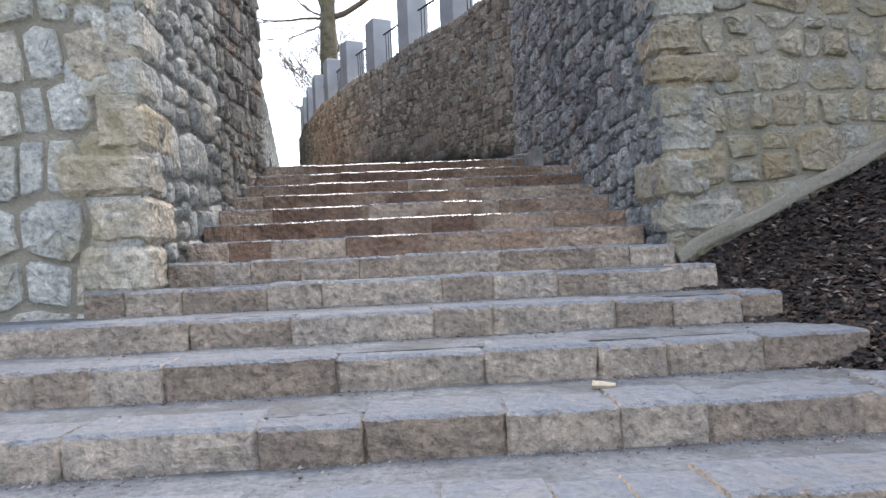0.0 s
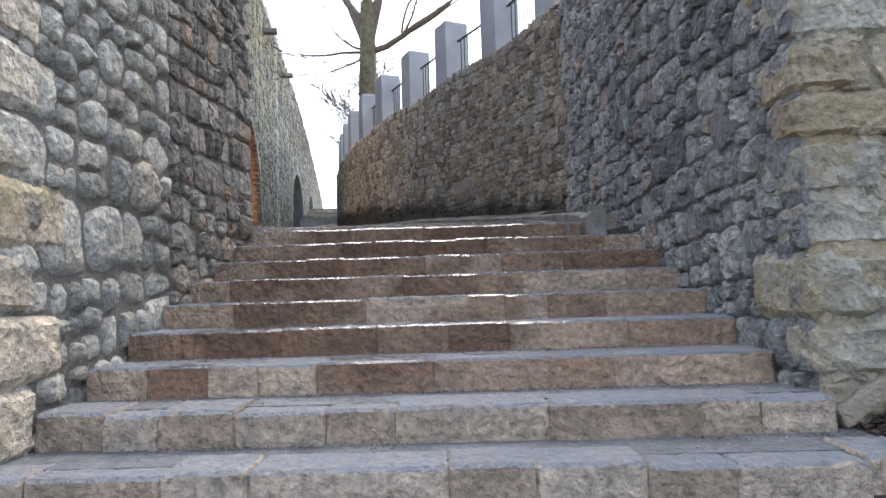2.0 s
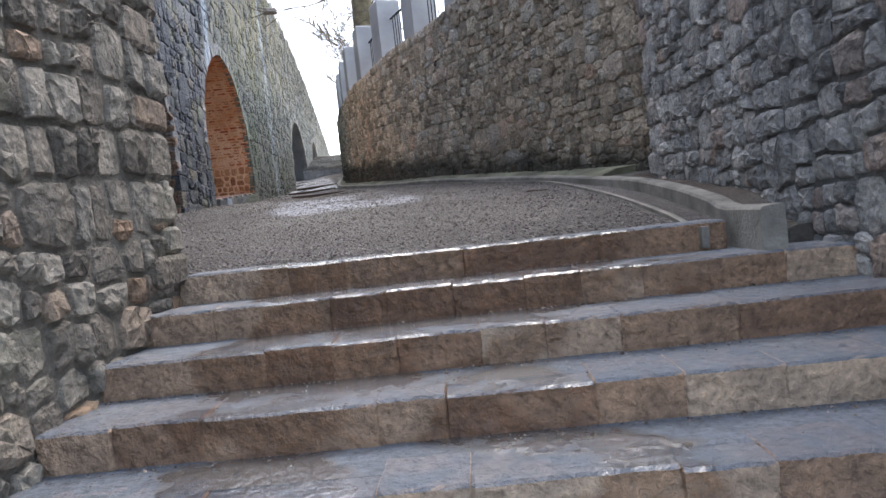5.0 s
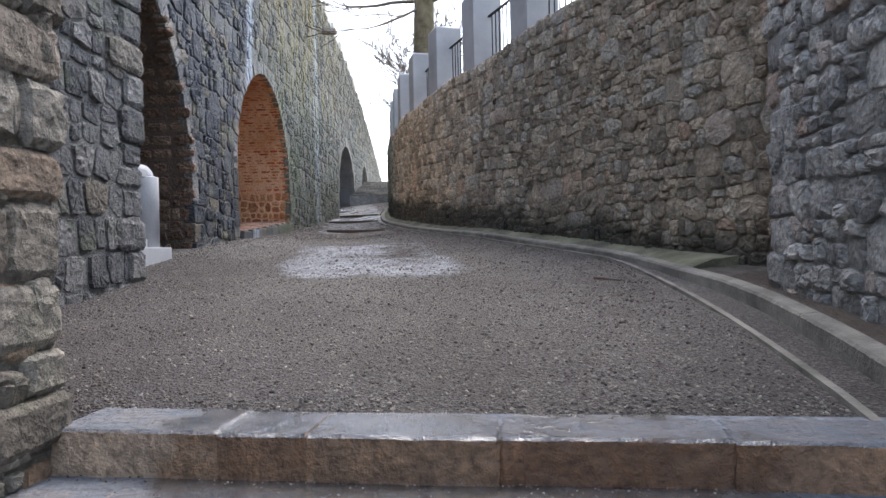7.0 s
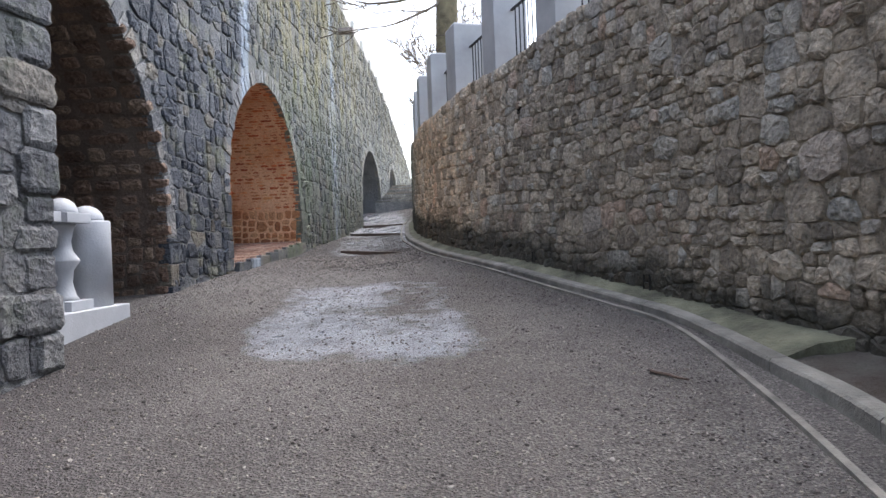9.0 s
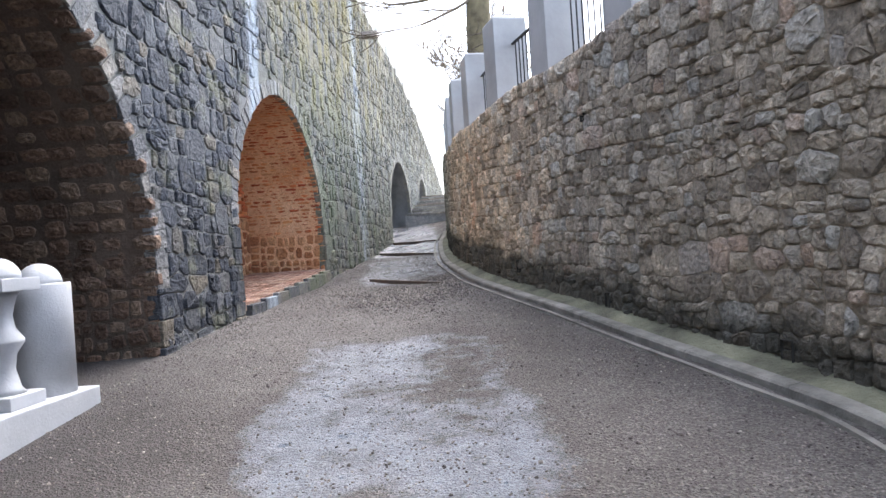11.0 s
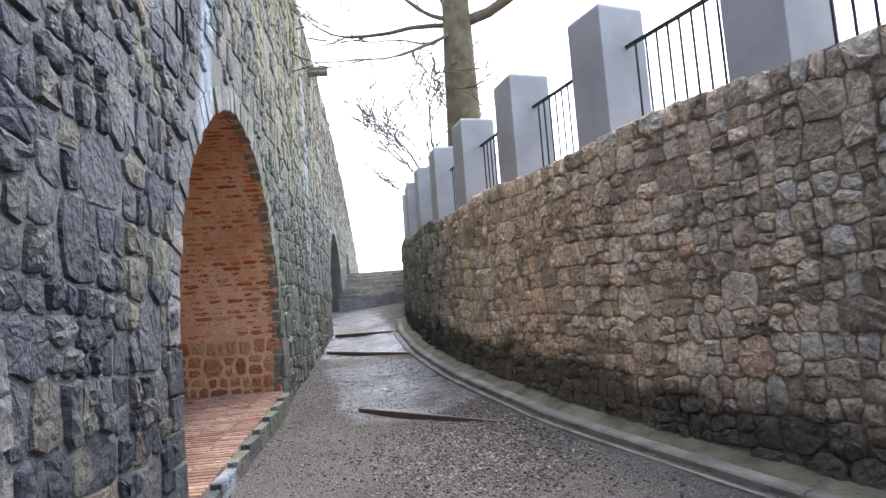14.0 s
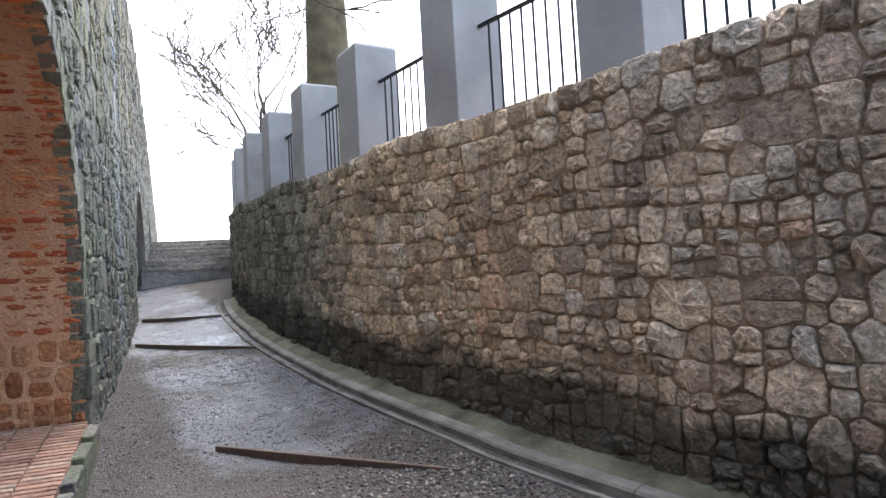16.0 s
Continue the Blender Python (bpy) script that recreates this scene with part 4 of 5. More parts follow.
S1 = s_of(-1.72, 10.75)
PITCH = 1.90
pil_s = [S1 + PITCH * k for k in range(-4, 8)]


def wall_pose(s, off):
    p, t = c_at(s)
    r = Vector((t.y, -t.x, 0))
    q = p + r * off
    return Vector((q.x, q.y, pw(p.y, TOPZ))), t, r


def build_pillars():
    first = None
    for s in pil_s:
        q, t, r = wall_pose(s, 0.06 + PILLAR_W / 2)
        m = Matrix.Translation(q) @ Matrix.Rotation(math.atan2(t.y, t.x), 4, "Z")
        if first is None:
            first = tagged(empty("parapet_pillar", m), "smooth grey square concrete pillar standing on the wall", "pillar", group="pillars along the curved wall")
            h = PILLAR_W / 2
            part("shaft", box_bm(-h, h, -h, h, -0.05, PILLAR_H - 0.02, 0.012), M_PILLAR, first)
            bm = bmesh.new()
            bmesh.ops.create_cone(bm, cap_ends=True, segments=4, radius1=h * 1.40, radius2=h * 1.30, depth=0.03, matrix=Matrix.Translation((0, 0, PILLAR_H - 0.006)) @ Matrix.Rotation(radians(45), 4, "Z"))
            part("cap", bm, M_PILLAR, first)
        else:
            copy_thing(first, m)
    for a, b in zip(pil_s, pil_s[1:]):
        pa, _, _ = wall_pose(a + PILLAR_W / 2 - 0.01, 0.06 + PILLAR_W * 0.55)
        pb, _, _ = wall_pose(b - PILLAR_W / 2 + 0.01, 0.06 + PILLAR_W * 0.55)
        d = pb - pa
        L = d.length
        ang = math.atan2(d.y, d.x)
        rail = tagged(empty("railing", Matrix.Translation(pa) @ Matrix.Rotation(ang, 4, "Z")), "thin dark iron railing with upright bars between two pillars", "railing", group="railings along the curved wall")
        sl = d.z / Vector((d.x, d.y)).length
        for nm, z in (("top_rail", 0.92), ("bottom_rail", 0.06)):
            bm = box_bm(0, L, -0.02, 0.02, z - 0.012, z + 0.012)
            for v in bm.verts:
                v.co.z += sl * v.co.x
            part(nm, bm, M_IRON, rail)
        k = max(int(L / 0.135), 2)
        me = None
        for j in range(1, k):
            x = L * j / k
            if me is None:
                bm = bmesh.new()
                bmesh.ops.create_cone(bm, cap_ends=True, segments=6, radius1=0.011, radius2=0.011, depth=0.86, matrix=Matrix.Translation((0, 0, 0.49)))
                me = bpy.data.meshes.new("bar")
                bm.to_mesh(me)
                bm.free()
                me.materials.append(M_IRON)
            piece("bar", me, Matrix.Translation((x, 0, sl * x)), rail)


build_pillars()


# ---- far steps ----
def far_steps():
    rng = random.Random(5)
    me = block_set(M_LIGHT, 9)
    for n in range(8):
        y, z = 25.0 + 0.85 * n, 2.86 + 0.165 * (n + 1)
        x0, x1 = lwall_x(y) - 0.05, -4.9
        st = tagged(empty("stone_step", Matrix.Translation((0, y, z))), "grey weathered stone step at the top of the path", "step", group="far flight of steps", kind="structure")
        # dark riser below pale nosing: light and shade put into the two colours
        part("riser", box_bm(x0, x1, 0.03, 1.1 if n < 7 else 14, -0.6, -0.055), M_BLUE, st, "riser in a darker colour that stands for its shade")
        x = x0
        while x < x1 - 0.05:
            w = min(rng.uniform(0.4, 0.8), x1 - x)
            piece("step_block", rng.choice(me), Matrix.Translation((x + w / 2, 0.20, -0.03)) @ Matrix.Diagonal((w - 0.008, 0.42, 0.06, 1)), st)
            x += w


far_steps()


# ---- water bars across the path ----
def water_bar(a, b, h):
    a, b = Vector(a), Vector(b)
    d = b - a
    L = d.length
    bm = box_bm(0, L, -0.022, 0.022, -0.12, h, 0.008)
    ob = part("water_bar", bm, M_WOOD, None)
    za, zb = gz(a.x, a.y), gz(b.x, b.y)
    ob.matrix_basis = Matrix.Translation((a.x, a.y, za)) @ Matrix.Rotation(math.atan2(d.y, d.x), 4, "Z") @ Matrix.Rotation(-math.atan2(zb - za, L), 4, "Y")
    tagged(ob, "dark wet timber drainage bar set across the gravel", "drain bar", group="bars across the path")


water_bar((-4.45, 12.55), (-2.75, 11.30), 0.006)
water_bar((-6.15, 18.4), (-4.2, 16.95), 0.018)
water_bar((-6.5, 20.9), (-4.75, 20.35), 0.018)


# ---- balustrade remnant in the first arch ----
def balustrade():
    z0 = 0.60
    base = tagged(new("base_slab"), "pale concrete base slab of a broken balustrade", "slab")
    base.matrix_basis = Matrix.Translation((-4.14, 5.18, z0)) @ Matrix.Rotation(math.atan2(LT.y, LT.x), 4, "Z")
    part("slab", box_bm(-2.2, 0, 0, 0.5, -0.2, 0.13, 0.012), M_WHITE, base)
    for k, x in enumerate((-0.25, -2.0)):
        post = tagged(empty("balustrade_post", base.matrix_basis @ Matrix.Translation((x, 0.26, 0.13))), "white concrete round post with a domed top", "post", group="balustrade posts")
        part("shaft", lathe_bm([(0.205, 0.0), (0.205, 0.80), (0.198, 0.815)], 32), M_WHITE, post)
        part("dome", lathe_bm([(0.15 * math.cos(a) + 0.001, 0.815 + 0.15 * math.sin(a)) for a in np.linspace(0, math.pi / 2 - 0.05, 9)], 28), M_WHITE, post)
    for x in (-0.68, -1.12):
        bal = tagged(empty("baluster", base.matrix_basis @ Matrix.Translation((x, 0.24, 0.13))), "white concrete baluster with a waisted spindle", "baluster", group="balusters")
        part("plinth", box_bm(-0.17, 0.17, -0.17, 0.17, 0, 0.09, 0.008), M_WHITE, bal)
        prof = [(0.13, 0.09), (0.10, 0.13), (0.072, 0.25), (0.085, 0.36), (0.135, 0.435), (0.135, 0.455), (0.085, 0.53), (0.072, 0.62), (0.10, 0.74), (0.13, 0.78)]
        part("spindle", lathe_bm(prof, 24), M_WHITE, bal)
        part("capital", box_bm(-0.18, 0.18, -0.17, 0.17, 0.78, 0.87, 0.008), M_WHITE, bal)
        part("dome", lathe_bm([(0.14 * math.cos(a) + 0.001, 0.87 + 0.14 * math.sin(a)) for a in np.linspace(0, math.pi / 2 - 0.05, 8)], 24), M_WHITE, bal)


balustrade()


# ---- great wall fittings ----
def merlons():
    first = None
    y = 13.0
    while y < 46:
        z = pw(y, LTOP)
        m = Matrix.Translation(lp(y, z, 0.55)) @ Matrix.Rotation(math.atan2(LT.y, LT.x), 4, "Z")
        if first is None:
            # stone washed out by the bright sky: the glare is in its pale colour
            first = tagged(empty("merlon", m), "merlon on top of the great wall, coloured pale for the sky's glare", "merlon", group="battlements")
            part("block", box_bm(-0.65, 0.65, -0.35, 0.35, -1.2, 1.0, 0.03), M_PALE_WALL, first)
        else:
            copy_thing(first, m)
        y += 2.0


merlons()


def spout(y, z):
    sp = tagged(empty("water_spout", Matrix.Translation(lp(y, z)) @ Matrix.Rotation(math.atan2(LN.y, LN.x), 4, "Z")), "stone water spout jutting from the great wall", "spout", group="water spouts")
    part("trough", box_bm(-0.2, 0.45, -0.14, 0.14, -0.09, 0.05, 0.015), M_BLUE, sp)
    part("channel", box_bm(0.0, 0.455, -0.07, 0.07, 0.045, 0.06), M_WOOD, sp)


spout(18.24, 7.69)
spout(13.77, 7.60)


# ---- trees ----
def tree(name, base, height, r0, seed, label, lean=(0, 0), depth=5, spread=0.75, first_fork=0.35, thin=0.006, limbs=(), ratio=(0.55, 0.8)):
    rng = random.Random(seed)
    tr = tagged(empty(name, Matrix.Translation(base)), label, "tree")
    tv, tf, bv, bf = [], [], [], []

    def tube(vs, fs, pts, rads, n):
        o = len(vs)
        for i, (p, r) in enumerate(zip(pts, rads)):
            d = (pts[min(i + 1, len(pts) - 1)] - pts[max(i - 1, 0)]).normalized()
            a = d.orthogonal().normalized()
            b = d.cross(a)
            for k in range(n):
                t = 2 * math.pi * k / n
                vs.append(p + (a * math.cos(t) + b * math.sin(t)) * r)
        for i in range(len(pts) - 1):
            for k in range(n):
                a0, a1 = o + i * n + k, o + i * n + (k + 1) % n
                fs.append((a0, a1, a1 + n, a0 + n))

    def grow(p, d, length, r, level):
        n = 7 if level < 2 else 5
        pts, rads = [p], [r]
        for i in range(n):
            d = (d + Vector((rng.uniform(-1, 1), rng.uniform(-1, 1), rng.uniform(-0.6, 0.9))) * (0.025 if level == 0 else 0.07 + 0.07 * level)).normalized()
            pts.append(pts[-1] + d * length / n)
            rads.append(max(r * (1 - 0.42 * (i + 1) / n), thin))
        if level == 0:
            tube(tv, tf, pts, rads, 14)
        else:
            tube(bv, bf, pts, rads, 7 if level < 3 else 4)
        if level >= depth:
            return
        if level == 0:
            for q, ln, rr in limbs:
                grow(pts[5], Vector(q).normalized(), ln, rr, 3 if ln < 2 else 2)
        kids = 4 if level == 0 else rng.choice((3, 4)) if level < 3 else 3
        for k in range(kids):
            i = n if k == 0 else rng.randint(n - 1 if level == 0 else int(n * 0.4), n)
            ax = Vector((rng.uniform(-1, 1), rng.uniform(-1, 1), rng.uniform(-0.3, 0.3))).normalized()
            nd_ = (d + ax * (spread if k else spread * 0.5)).normalized()
            grow(pts[i], nd_, length * rng.uniform(*ratio), rads[i] * (0.75 if k == 0 else 0.55), level + 1)

    grow(Vector((0, 0, -0.3)), Vector((lean[0], lean[1], 1)).normalized(), height * first_fork, r0, 0)
    ob = new("trunk", mesh_of("trunk", tv, tf, M_BARK, True))
    ob.parent = tr
    ob = new("crown", mesh_of("crown", bv, bf, M_TWIG, True))
    ob.parent = tr


tree("bare_tree", (-2.97, 18.0, 3.7), 12, 0.44, 3, "large bare winter tree with a mossy trunk behind the pillars", lean=(0.04, 0.0), first_fork=0.58, thin=0.012, limbs=(((0.95, -0.2, 0.14), 3.6, 0.13), ((-0.42, 0.0, 0.9), 3.6, 0.17), ((0.35, 0.2, 1.0), 3.8, 0.17), ((-0.5, -0.25, 0.25), 1.5, 0.06), ((-0.45, -0.3, -0.75), 2.3, 0.05), ((-0.8, 0.2, 0.1), 2.6, 0.06)))
tree("small_bare_tree", (-4.4, 31.0, 3.4), 34, 0.22, 9, "small bare tree with fine twigs beyond the far steps", first_fork=0.11, depth=5, spread=0.8, thin=0.018, ratio=(0.62, 0.85))


def distant_house():
    h = tagged(empty("distant_house", Matrix.Translation((-16.0, 84.0, -3.4))), "pale distant house with two chimneys beyond the steps", "house")
    part("wall", box_bm(-7, 7, -4, 4, 0, 6.5), M_PALE_WALL, h)
    bm = bmesh.new()
    v = [bm.verts.new(c) for c in ((-7.4, -4.5, 6.4), (7.4, -4.5, 6.4), (7.4, 4.5, 6.4), (-7.4, 4.5, 6.4), (-7.4, 0, 9.4), (7.4, 0, 9.4))]
    for f in ((0, 1, 5, 4), (2, 3, 4, 5), (1, 2, 5), (3, 0, 4), (3, 2, 1, 0)):
        bm.faces.new([v[i] for i in f])
    part("roof", bm, M_PAVER, h)
    for x in (1.6, 3.0):
        part("chimney", box_bm(x - 0.4, x + 0.4, -0.4, 0.4, 8.6, 11.6 - 0.15 * x, 0.04), M_PALE_WALL, h)


distant_house()


# ---- slope of leaf mould beside the lower steps ----
def mulch():
    vs, fs = [], []
    xs, ys = np.linspace(1.75, 9, 40), np.linspace(-14, -2.9, 50)

    def mz(x, y):
        low = pw(y, [(-14, -2.75), (-8.5, -2.75), (-6.5, -2.2), (-4.5, -1.55), (-3, -1.15)])
        return low + max(x - 2.05, 0) * 0.48 * min(1.0, max((y + 9) / 3, 0.15)) - 0.14 + 0.05 * noise.noise(Vector((x * 2, y * 2, 0)))

    for y in ys:
        for x in xs:
            vs.append((x, y, mz(x, y)))
    n = len(xs)
    for j in range(len(ys) - 1):
        for i in range(n - 1):
            a = j * n + i
            fs.append((a, a + 1, a + n + 1, a + n))
    tagged(new("earth_bank", mesh_of("earth_bank", vs, fs, M_EARTH, True)), "dark bank of leaf mould and bark beside the steps", "ground", kind="structure")
    rng = random.Random(4)
    v0 = np.array([(-0.5, 0, 0), (0, -0.3, 0.12), (0.5, 0, 0.03), (0, 0.3, -0.03), (0, 0, 0.22)])
    f0 = [(0, 1, 4), (1, 2, 4), (2, 3, 4), (3, 0, 4)]
    items, pale = [], []
    for _ in range(16000):
        x, y = 1.9 + abs(rng.gauss(0, 1.2)), rng.uniform(-7.2, -3.05)
        m = Matrix.Translation((x, y, mz(x, y) + 0.005)) @ Euler((rng.uniform(-0.6, 0.6), rng.uniform(-0.6, 0.6), rng.uniform(0, 6.3))).to_matrix().to_4x4() @ Matrix.Scale(rng.uniform(0.025, 0.085), 4)
        items.append((v0, f0, m))
    for _ in range(90):
        x, y = 1.95 + abs(rng.gauss(0, 0.5)), rng.uniform(-5.6, -3.1)
        m = Matrix.Translation((x, y, mz(x, y) + 0.012)) @ Euler((rng.uniform(-0.6, 0.6), rng.uniform(-0.6, 0.6), rng.uniform(0, 6.3))).to_matrix().to_4x4() @ Matrix.Scale(rng.uniform(0.03, 0.07), 4)
        pale.append((v0, f0, m))
    tagged(joined("pale_chips", pale, M_PEBBLE), "pale stone chips strewn over the leaf bank", "stone chips", kind="stuff")
    ob = joined("leaf_litter", items, M_LEAF)
    tagged(ob, "litter of brown dead leaves and bark chips", "leaf litter", kind="stuff")


mulch()
# bottom landing behind the camera
tagged(part("landing", box_bm(-6, 2.6, -16, steps_y(16) + 0.05, -3.2, -RISE * 17), M_TREAD, None), "grey paved landing at the foot of the steps", "pavement", kind="structure")


# ---- masonry faces ----
def masonry():
    rng = random.Random(77)
    # left wall beside the steps
    L, S = flat_face((-1.78, -3.4), (-1.74, 0.03))
    lay(rng, ROUND, courses(rng, 0, 1.75, -1.6, 6.1, 0.38, 0.12), S, 0.022, 0.06, wl, M_LIGHT, pick=lambda u, v: abs(v - 0.6), smooth=True)
    lay(rng, BROKEN, courses(rng, 1.75, L, -1.6, 6.1, 0.27, 0.12, 1.2), S, 0.018, 0.055, wl, M_LEFT, pick=lambda u, v: abs(v - 0.6))
    L, S = flat_face((-6.5, -3.4), (-1.78, -3.4))
    lay(rng, HEWN, courses(rng, 0, L, -2.2, 6.1, 0.36, 0.2, 1.4), S, 0.03, 0.055, wl, M_PIER, pick=lambda u, v: abs(v - 0.2) + abs(u - L))
    L, S = flat_face((-1.74, 0.03), (-3.46, 0.03))
    lay(rng, BROKEN, courses(rng, 0, L, -0.1, 6.1, 0.30, 0.12), S, 0.02, 0.05, wl, M_LEFT, pick=lambda u, v: abs(v - 0.6), limit=60)
    # right wall and pier
    L, S = flat_face((1.76, 2.57), (1.93, -3.0))
    lay(rng, BROKEN, courses(rng, 0, L, -1.5, 5.9, 0.25, 0.10, 1.3), S, 0.010, 0.06, wr, M_BLUE, pick=lambda u, v: abs(v - 0.8))
    L, S = flat_face((1.93, -3.0), (7.0, -3.0))
    lay(rng, HEWN, courses(rng, 0, L, -1.6, 5.9, 0.33, 0.16, 1.4), S, 0.022, 0.055, wr, M_PIER_R, pick=lambda u, v: abs(v - 0.2) + abs(u))
    L, S = flat_face((3.2, 2.57), (1.76, 2.57))
    lay(rng, BROKEN, courses(rng, 0, L, -0.1, 5.9, 0.27, 0.11, 1.2), S, 0.018, 0.05, wr, M_BLUE, limit=0)
    # buttress
    L, S = flat_face((-3.46, 0.03), (-3.46, 3.4))
    lay(rng, BROKEN, courses(rng, 0, L, -0.1, 7.4, 0.30, 0.15, 1.4), S, 0.016, 0.045, ws, M_BUTT, pick=lambda u, v: abs(v - 1.4) - u)
    L, S = flat_face((-3.46, 3.4), (-5, 3.4))
    lay(rng, BROKEN, courses(rng, 0, L, 0.0, 7.4, 0.30, 0.15, 1.4), S, 0.016, 0.045, ws, M_BUTT, limit=0)
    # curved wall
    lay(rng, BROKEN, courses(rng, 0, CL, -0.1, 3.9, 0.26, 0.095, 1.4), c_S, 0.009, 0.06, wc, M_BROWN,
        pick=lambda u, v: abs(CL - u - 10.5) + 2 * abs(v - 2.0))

    # great wall
    def S(u, v):
        return lp(u, v), LT, LN

    def clear(u, v, w, h):
        if v + h / 4 > pw(u, LTOP):
            return False
        for du in (-w / 2, 0, w / 2):
            r = arch_z(u + du)
            if r and v - h / 2 < r[0] + 0.21:
                return False
            for c, hw, sp, rise, dep in ARCHES:
                if abs(u + du - c) < hw + 0.04 and v < sp:
                    return False
        return True

    lay(rng, BROKEN, courses(rng, 3.0, 46.8, 0.2, 8.7, 0.36, 0.12, 1.3), S, 0.008, 0.05, wg, M_BASALT,
        pick=lambda u, v: abs(u - 8.5) + 1.2 * abs(v - 2.2), keep=clear, grow=1.12)
    # arch rings
    ring = block_set(M_ARCHSTONE, 31, size=(0.1, 0.26, 0.26), bev=0.008, cuts=0, jit=0.012)
    for i, (c, hw, sp, rise, dep) in enumerate(ARCHES):
        n = 44 if i < 2 else 30
        for k in range(n):
            a = math.pi * (k + 0.5) / n
            y, z = c - hw * math.cos(a), sp + rise * (1 - abs(math.cos(a)) ** 1.78) ** 0.5
            ny, nz = -math.cos(a) / hw, math.sin(a) / rise
            q = math.hypot(ny, nz)
            ny, nz = ny / q, nz / q
            r = LT * ny + Vector((0, 0, nz))
            tt = LN.cross(r)
            p = lp(y, z) + r * 0.11 - LN * rng.uniform(0.035, 0.055)
            wd = math.pi * math.hypot(hw * math.sin(a), rise * math.cos(a)) / n
            m = Matrix(((tt.x * wd * 0.9, LN.x * 0.12, r.x * 0.23, p.x), (tt.y * wd * 0.9, LN.y * 0.12, r.y * 0.23, p.y), (tt.z * wd * 0.9, LN.z * 0.12, r.z * 0.23, p.z), (0, 0, 0, 1)))
            piece("voussoir", rng.choice(ring), m, wg)

    # squared stones up the jambs of the two near arches
    jamb = block_set(M_BASALT, 33, size=(0.34, 0.14, 0.24), bev=0.010, cuts=2, jit=0.012)
    for c, hw, sp, rise, dep in ARCHES[:2]:
        for side in (-1, 1):
            z = 0.25 if c < 8 else 0.75
            while z < sp - 0.05:
                h, w = min(rng.uniform(0.14, 0.3), sp - z), rng.uniform(0.2, 0.46)
                p = lp(c + side * (hw + w / 2 - 0.01), z + h / 2) - LN * rng.uniform(0.03, 0.05)
                m = Matrix(((LT.x * w, LN.x * 0.15, 0, p.x), (LT.y * w, LN.y * 0.15, 0, p.y), (0, 0, h - 0.012, p.z), (0, 0, 0, 1)))
                piece("jamb_stone", rng.choice(jamb), m, wg)
                z += h

    # brick lining of the second arch: rubble below, brick above
    c, hw, sp, rise, dep = ARCHES[1]

    def Sb(u, v):
        return lp(c - hw + u, v, dep), LT, LN

    bricks = block_set(M_BRICK, 41, size=(0.25, 0.12, 0.06), bev=0.006, cuts=0, jit=0.004)
    lib_o = stone_set("stone", M_OCHRE, 6, jit=0.10)
    lay(rng, BROKEN, courses(rng, 0, 2 * hw, 1.0, 2.45, 0.40, 0.13, 1.2), Sb, 0.04, 0.05, n2, M_OCHRE, limit=100)
    z = 2.47
    while z < sp + rise:
        y = c - hw - rng.uniform(0, 0.26)
        while y < c + hw:
            a = arch_z(y + 0.13)
            if a and y > c - hw and y + 0.26 < c + hw and z + 0.06 < a[0] and rng.random() < 0.95 and noise.noise(Vector((y * 1.6, z * 2.2, 3.0))) < 0.2:
                p = lp(y + 0.13, z + 0.03 + rng.uniform(-0.007, 0.007), dep + 0.005 + rng.uniform(0, 0.045))
                bw, bh = 0.245 * rng.uniform(0.9, 1.02), 0.060 * rng.uniform(0.85, 1.05)
                m = Matrix(((LT.x * bw, LN.x * 0.12, 0, p.x), (LT.y * bw, LN.y * 0.12, 0, p.y), (0, 0, bh, p.z), (0, 0, 0, 1)))
                piece("brick", rng.choice(bricks), m, n2)
            y += 0.253
        z += 0.066
    # jamb of the same arch
    def Sj(u, v):
        return lp(c + hw, v, dep - u), LN, -LT

    lay(rng, BROKEN, courses(rng, 0, dep, 1.1, sp, 0.25, 0.11), Sj, 0.03, 0.035, n2, M_OCHRE, limit=0)
    # soffit bricks in joined courses
    items = []
    for k in range(92):
        a = math.pi * (k + 0.5) / 92
        y, z = c - hw * math.cos(a), sp + rise * (1 - abs(math.cos(a)) ** 1.78) ** 0.5
        ny, nz = math.cos(a) / hw, -math.sin(a) / rise
        q = math.hypot(ny, nz)
        r = LT * (ny / q) + Vector((0, 0, nz / q))
        tt = LN.cross(r)
        o = 0.0
        while o < dep:
            ln = rng.uniform(0.16, 0.27)
            p = lp(y, z, o + ln / 2) - r * (0.02 + rng.uniform(0, 0.012))
            s3 = rng.choice(lib_o)
            sa, sb = rng.uniform(0.052, 0.068), ln - 0.008
            items.append((s3[0], s3[1], Matrix(((tt.x * sa, LN.x * sb, r.x * 0.03, p.x), (tt.y * sa, LN.y * sb, r.y * 0.03, p.y), (tt.z * sa, LN.z * sb, r.z * 0.03, p.z), (0, 0, 0, 1)))))
            o += ln
    tagged(joined("soffit_bricks", items, M_BRICK, n2), kind="stuff")
    # platform in the niche
    plat = tagged(empty("brick_platform"), "low brick-paved platform in the arched niche", "platform", kind="structure")
    zt = 1.12
    y = c - hw + 0.05
    pavers = block_set(M_PAVER, 43, size=(0.07, 0.24, 0.08), bev=0.004, cuts=0, jit=0.003)
    while y < c + hw - 0.1:
        for j in range(6):
            zz = pw(y, [(8.7, 1.0), (13, 1.36)])
            p = lp(y + 0.04, zz, -0.02 + 0.13 + 0.25 * j)
            m = Matrix(((LT.x * 0.07, LN.x * 0.24, 0, p.x), (LT.y * 0.07, LN.y * 0.24, 0, p.y), (0, 0, 0.08, p.z), (0, 0, 0, 1)))
            piece("brick", rng.choice(pavers), m, plat)
        y += 0.078
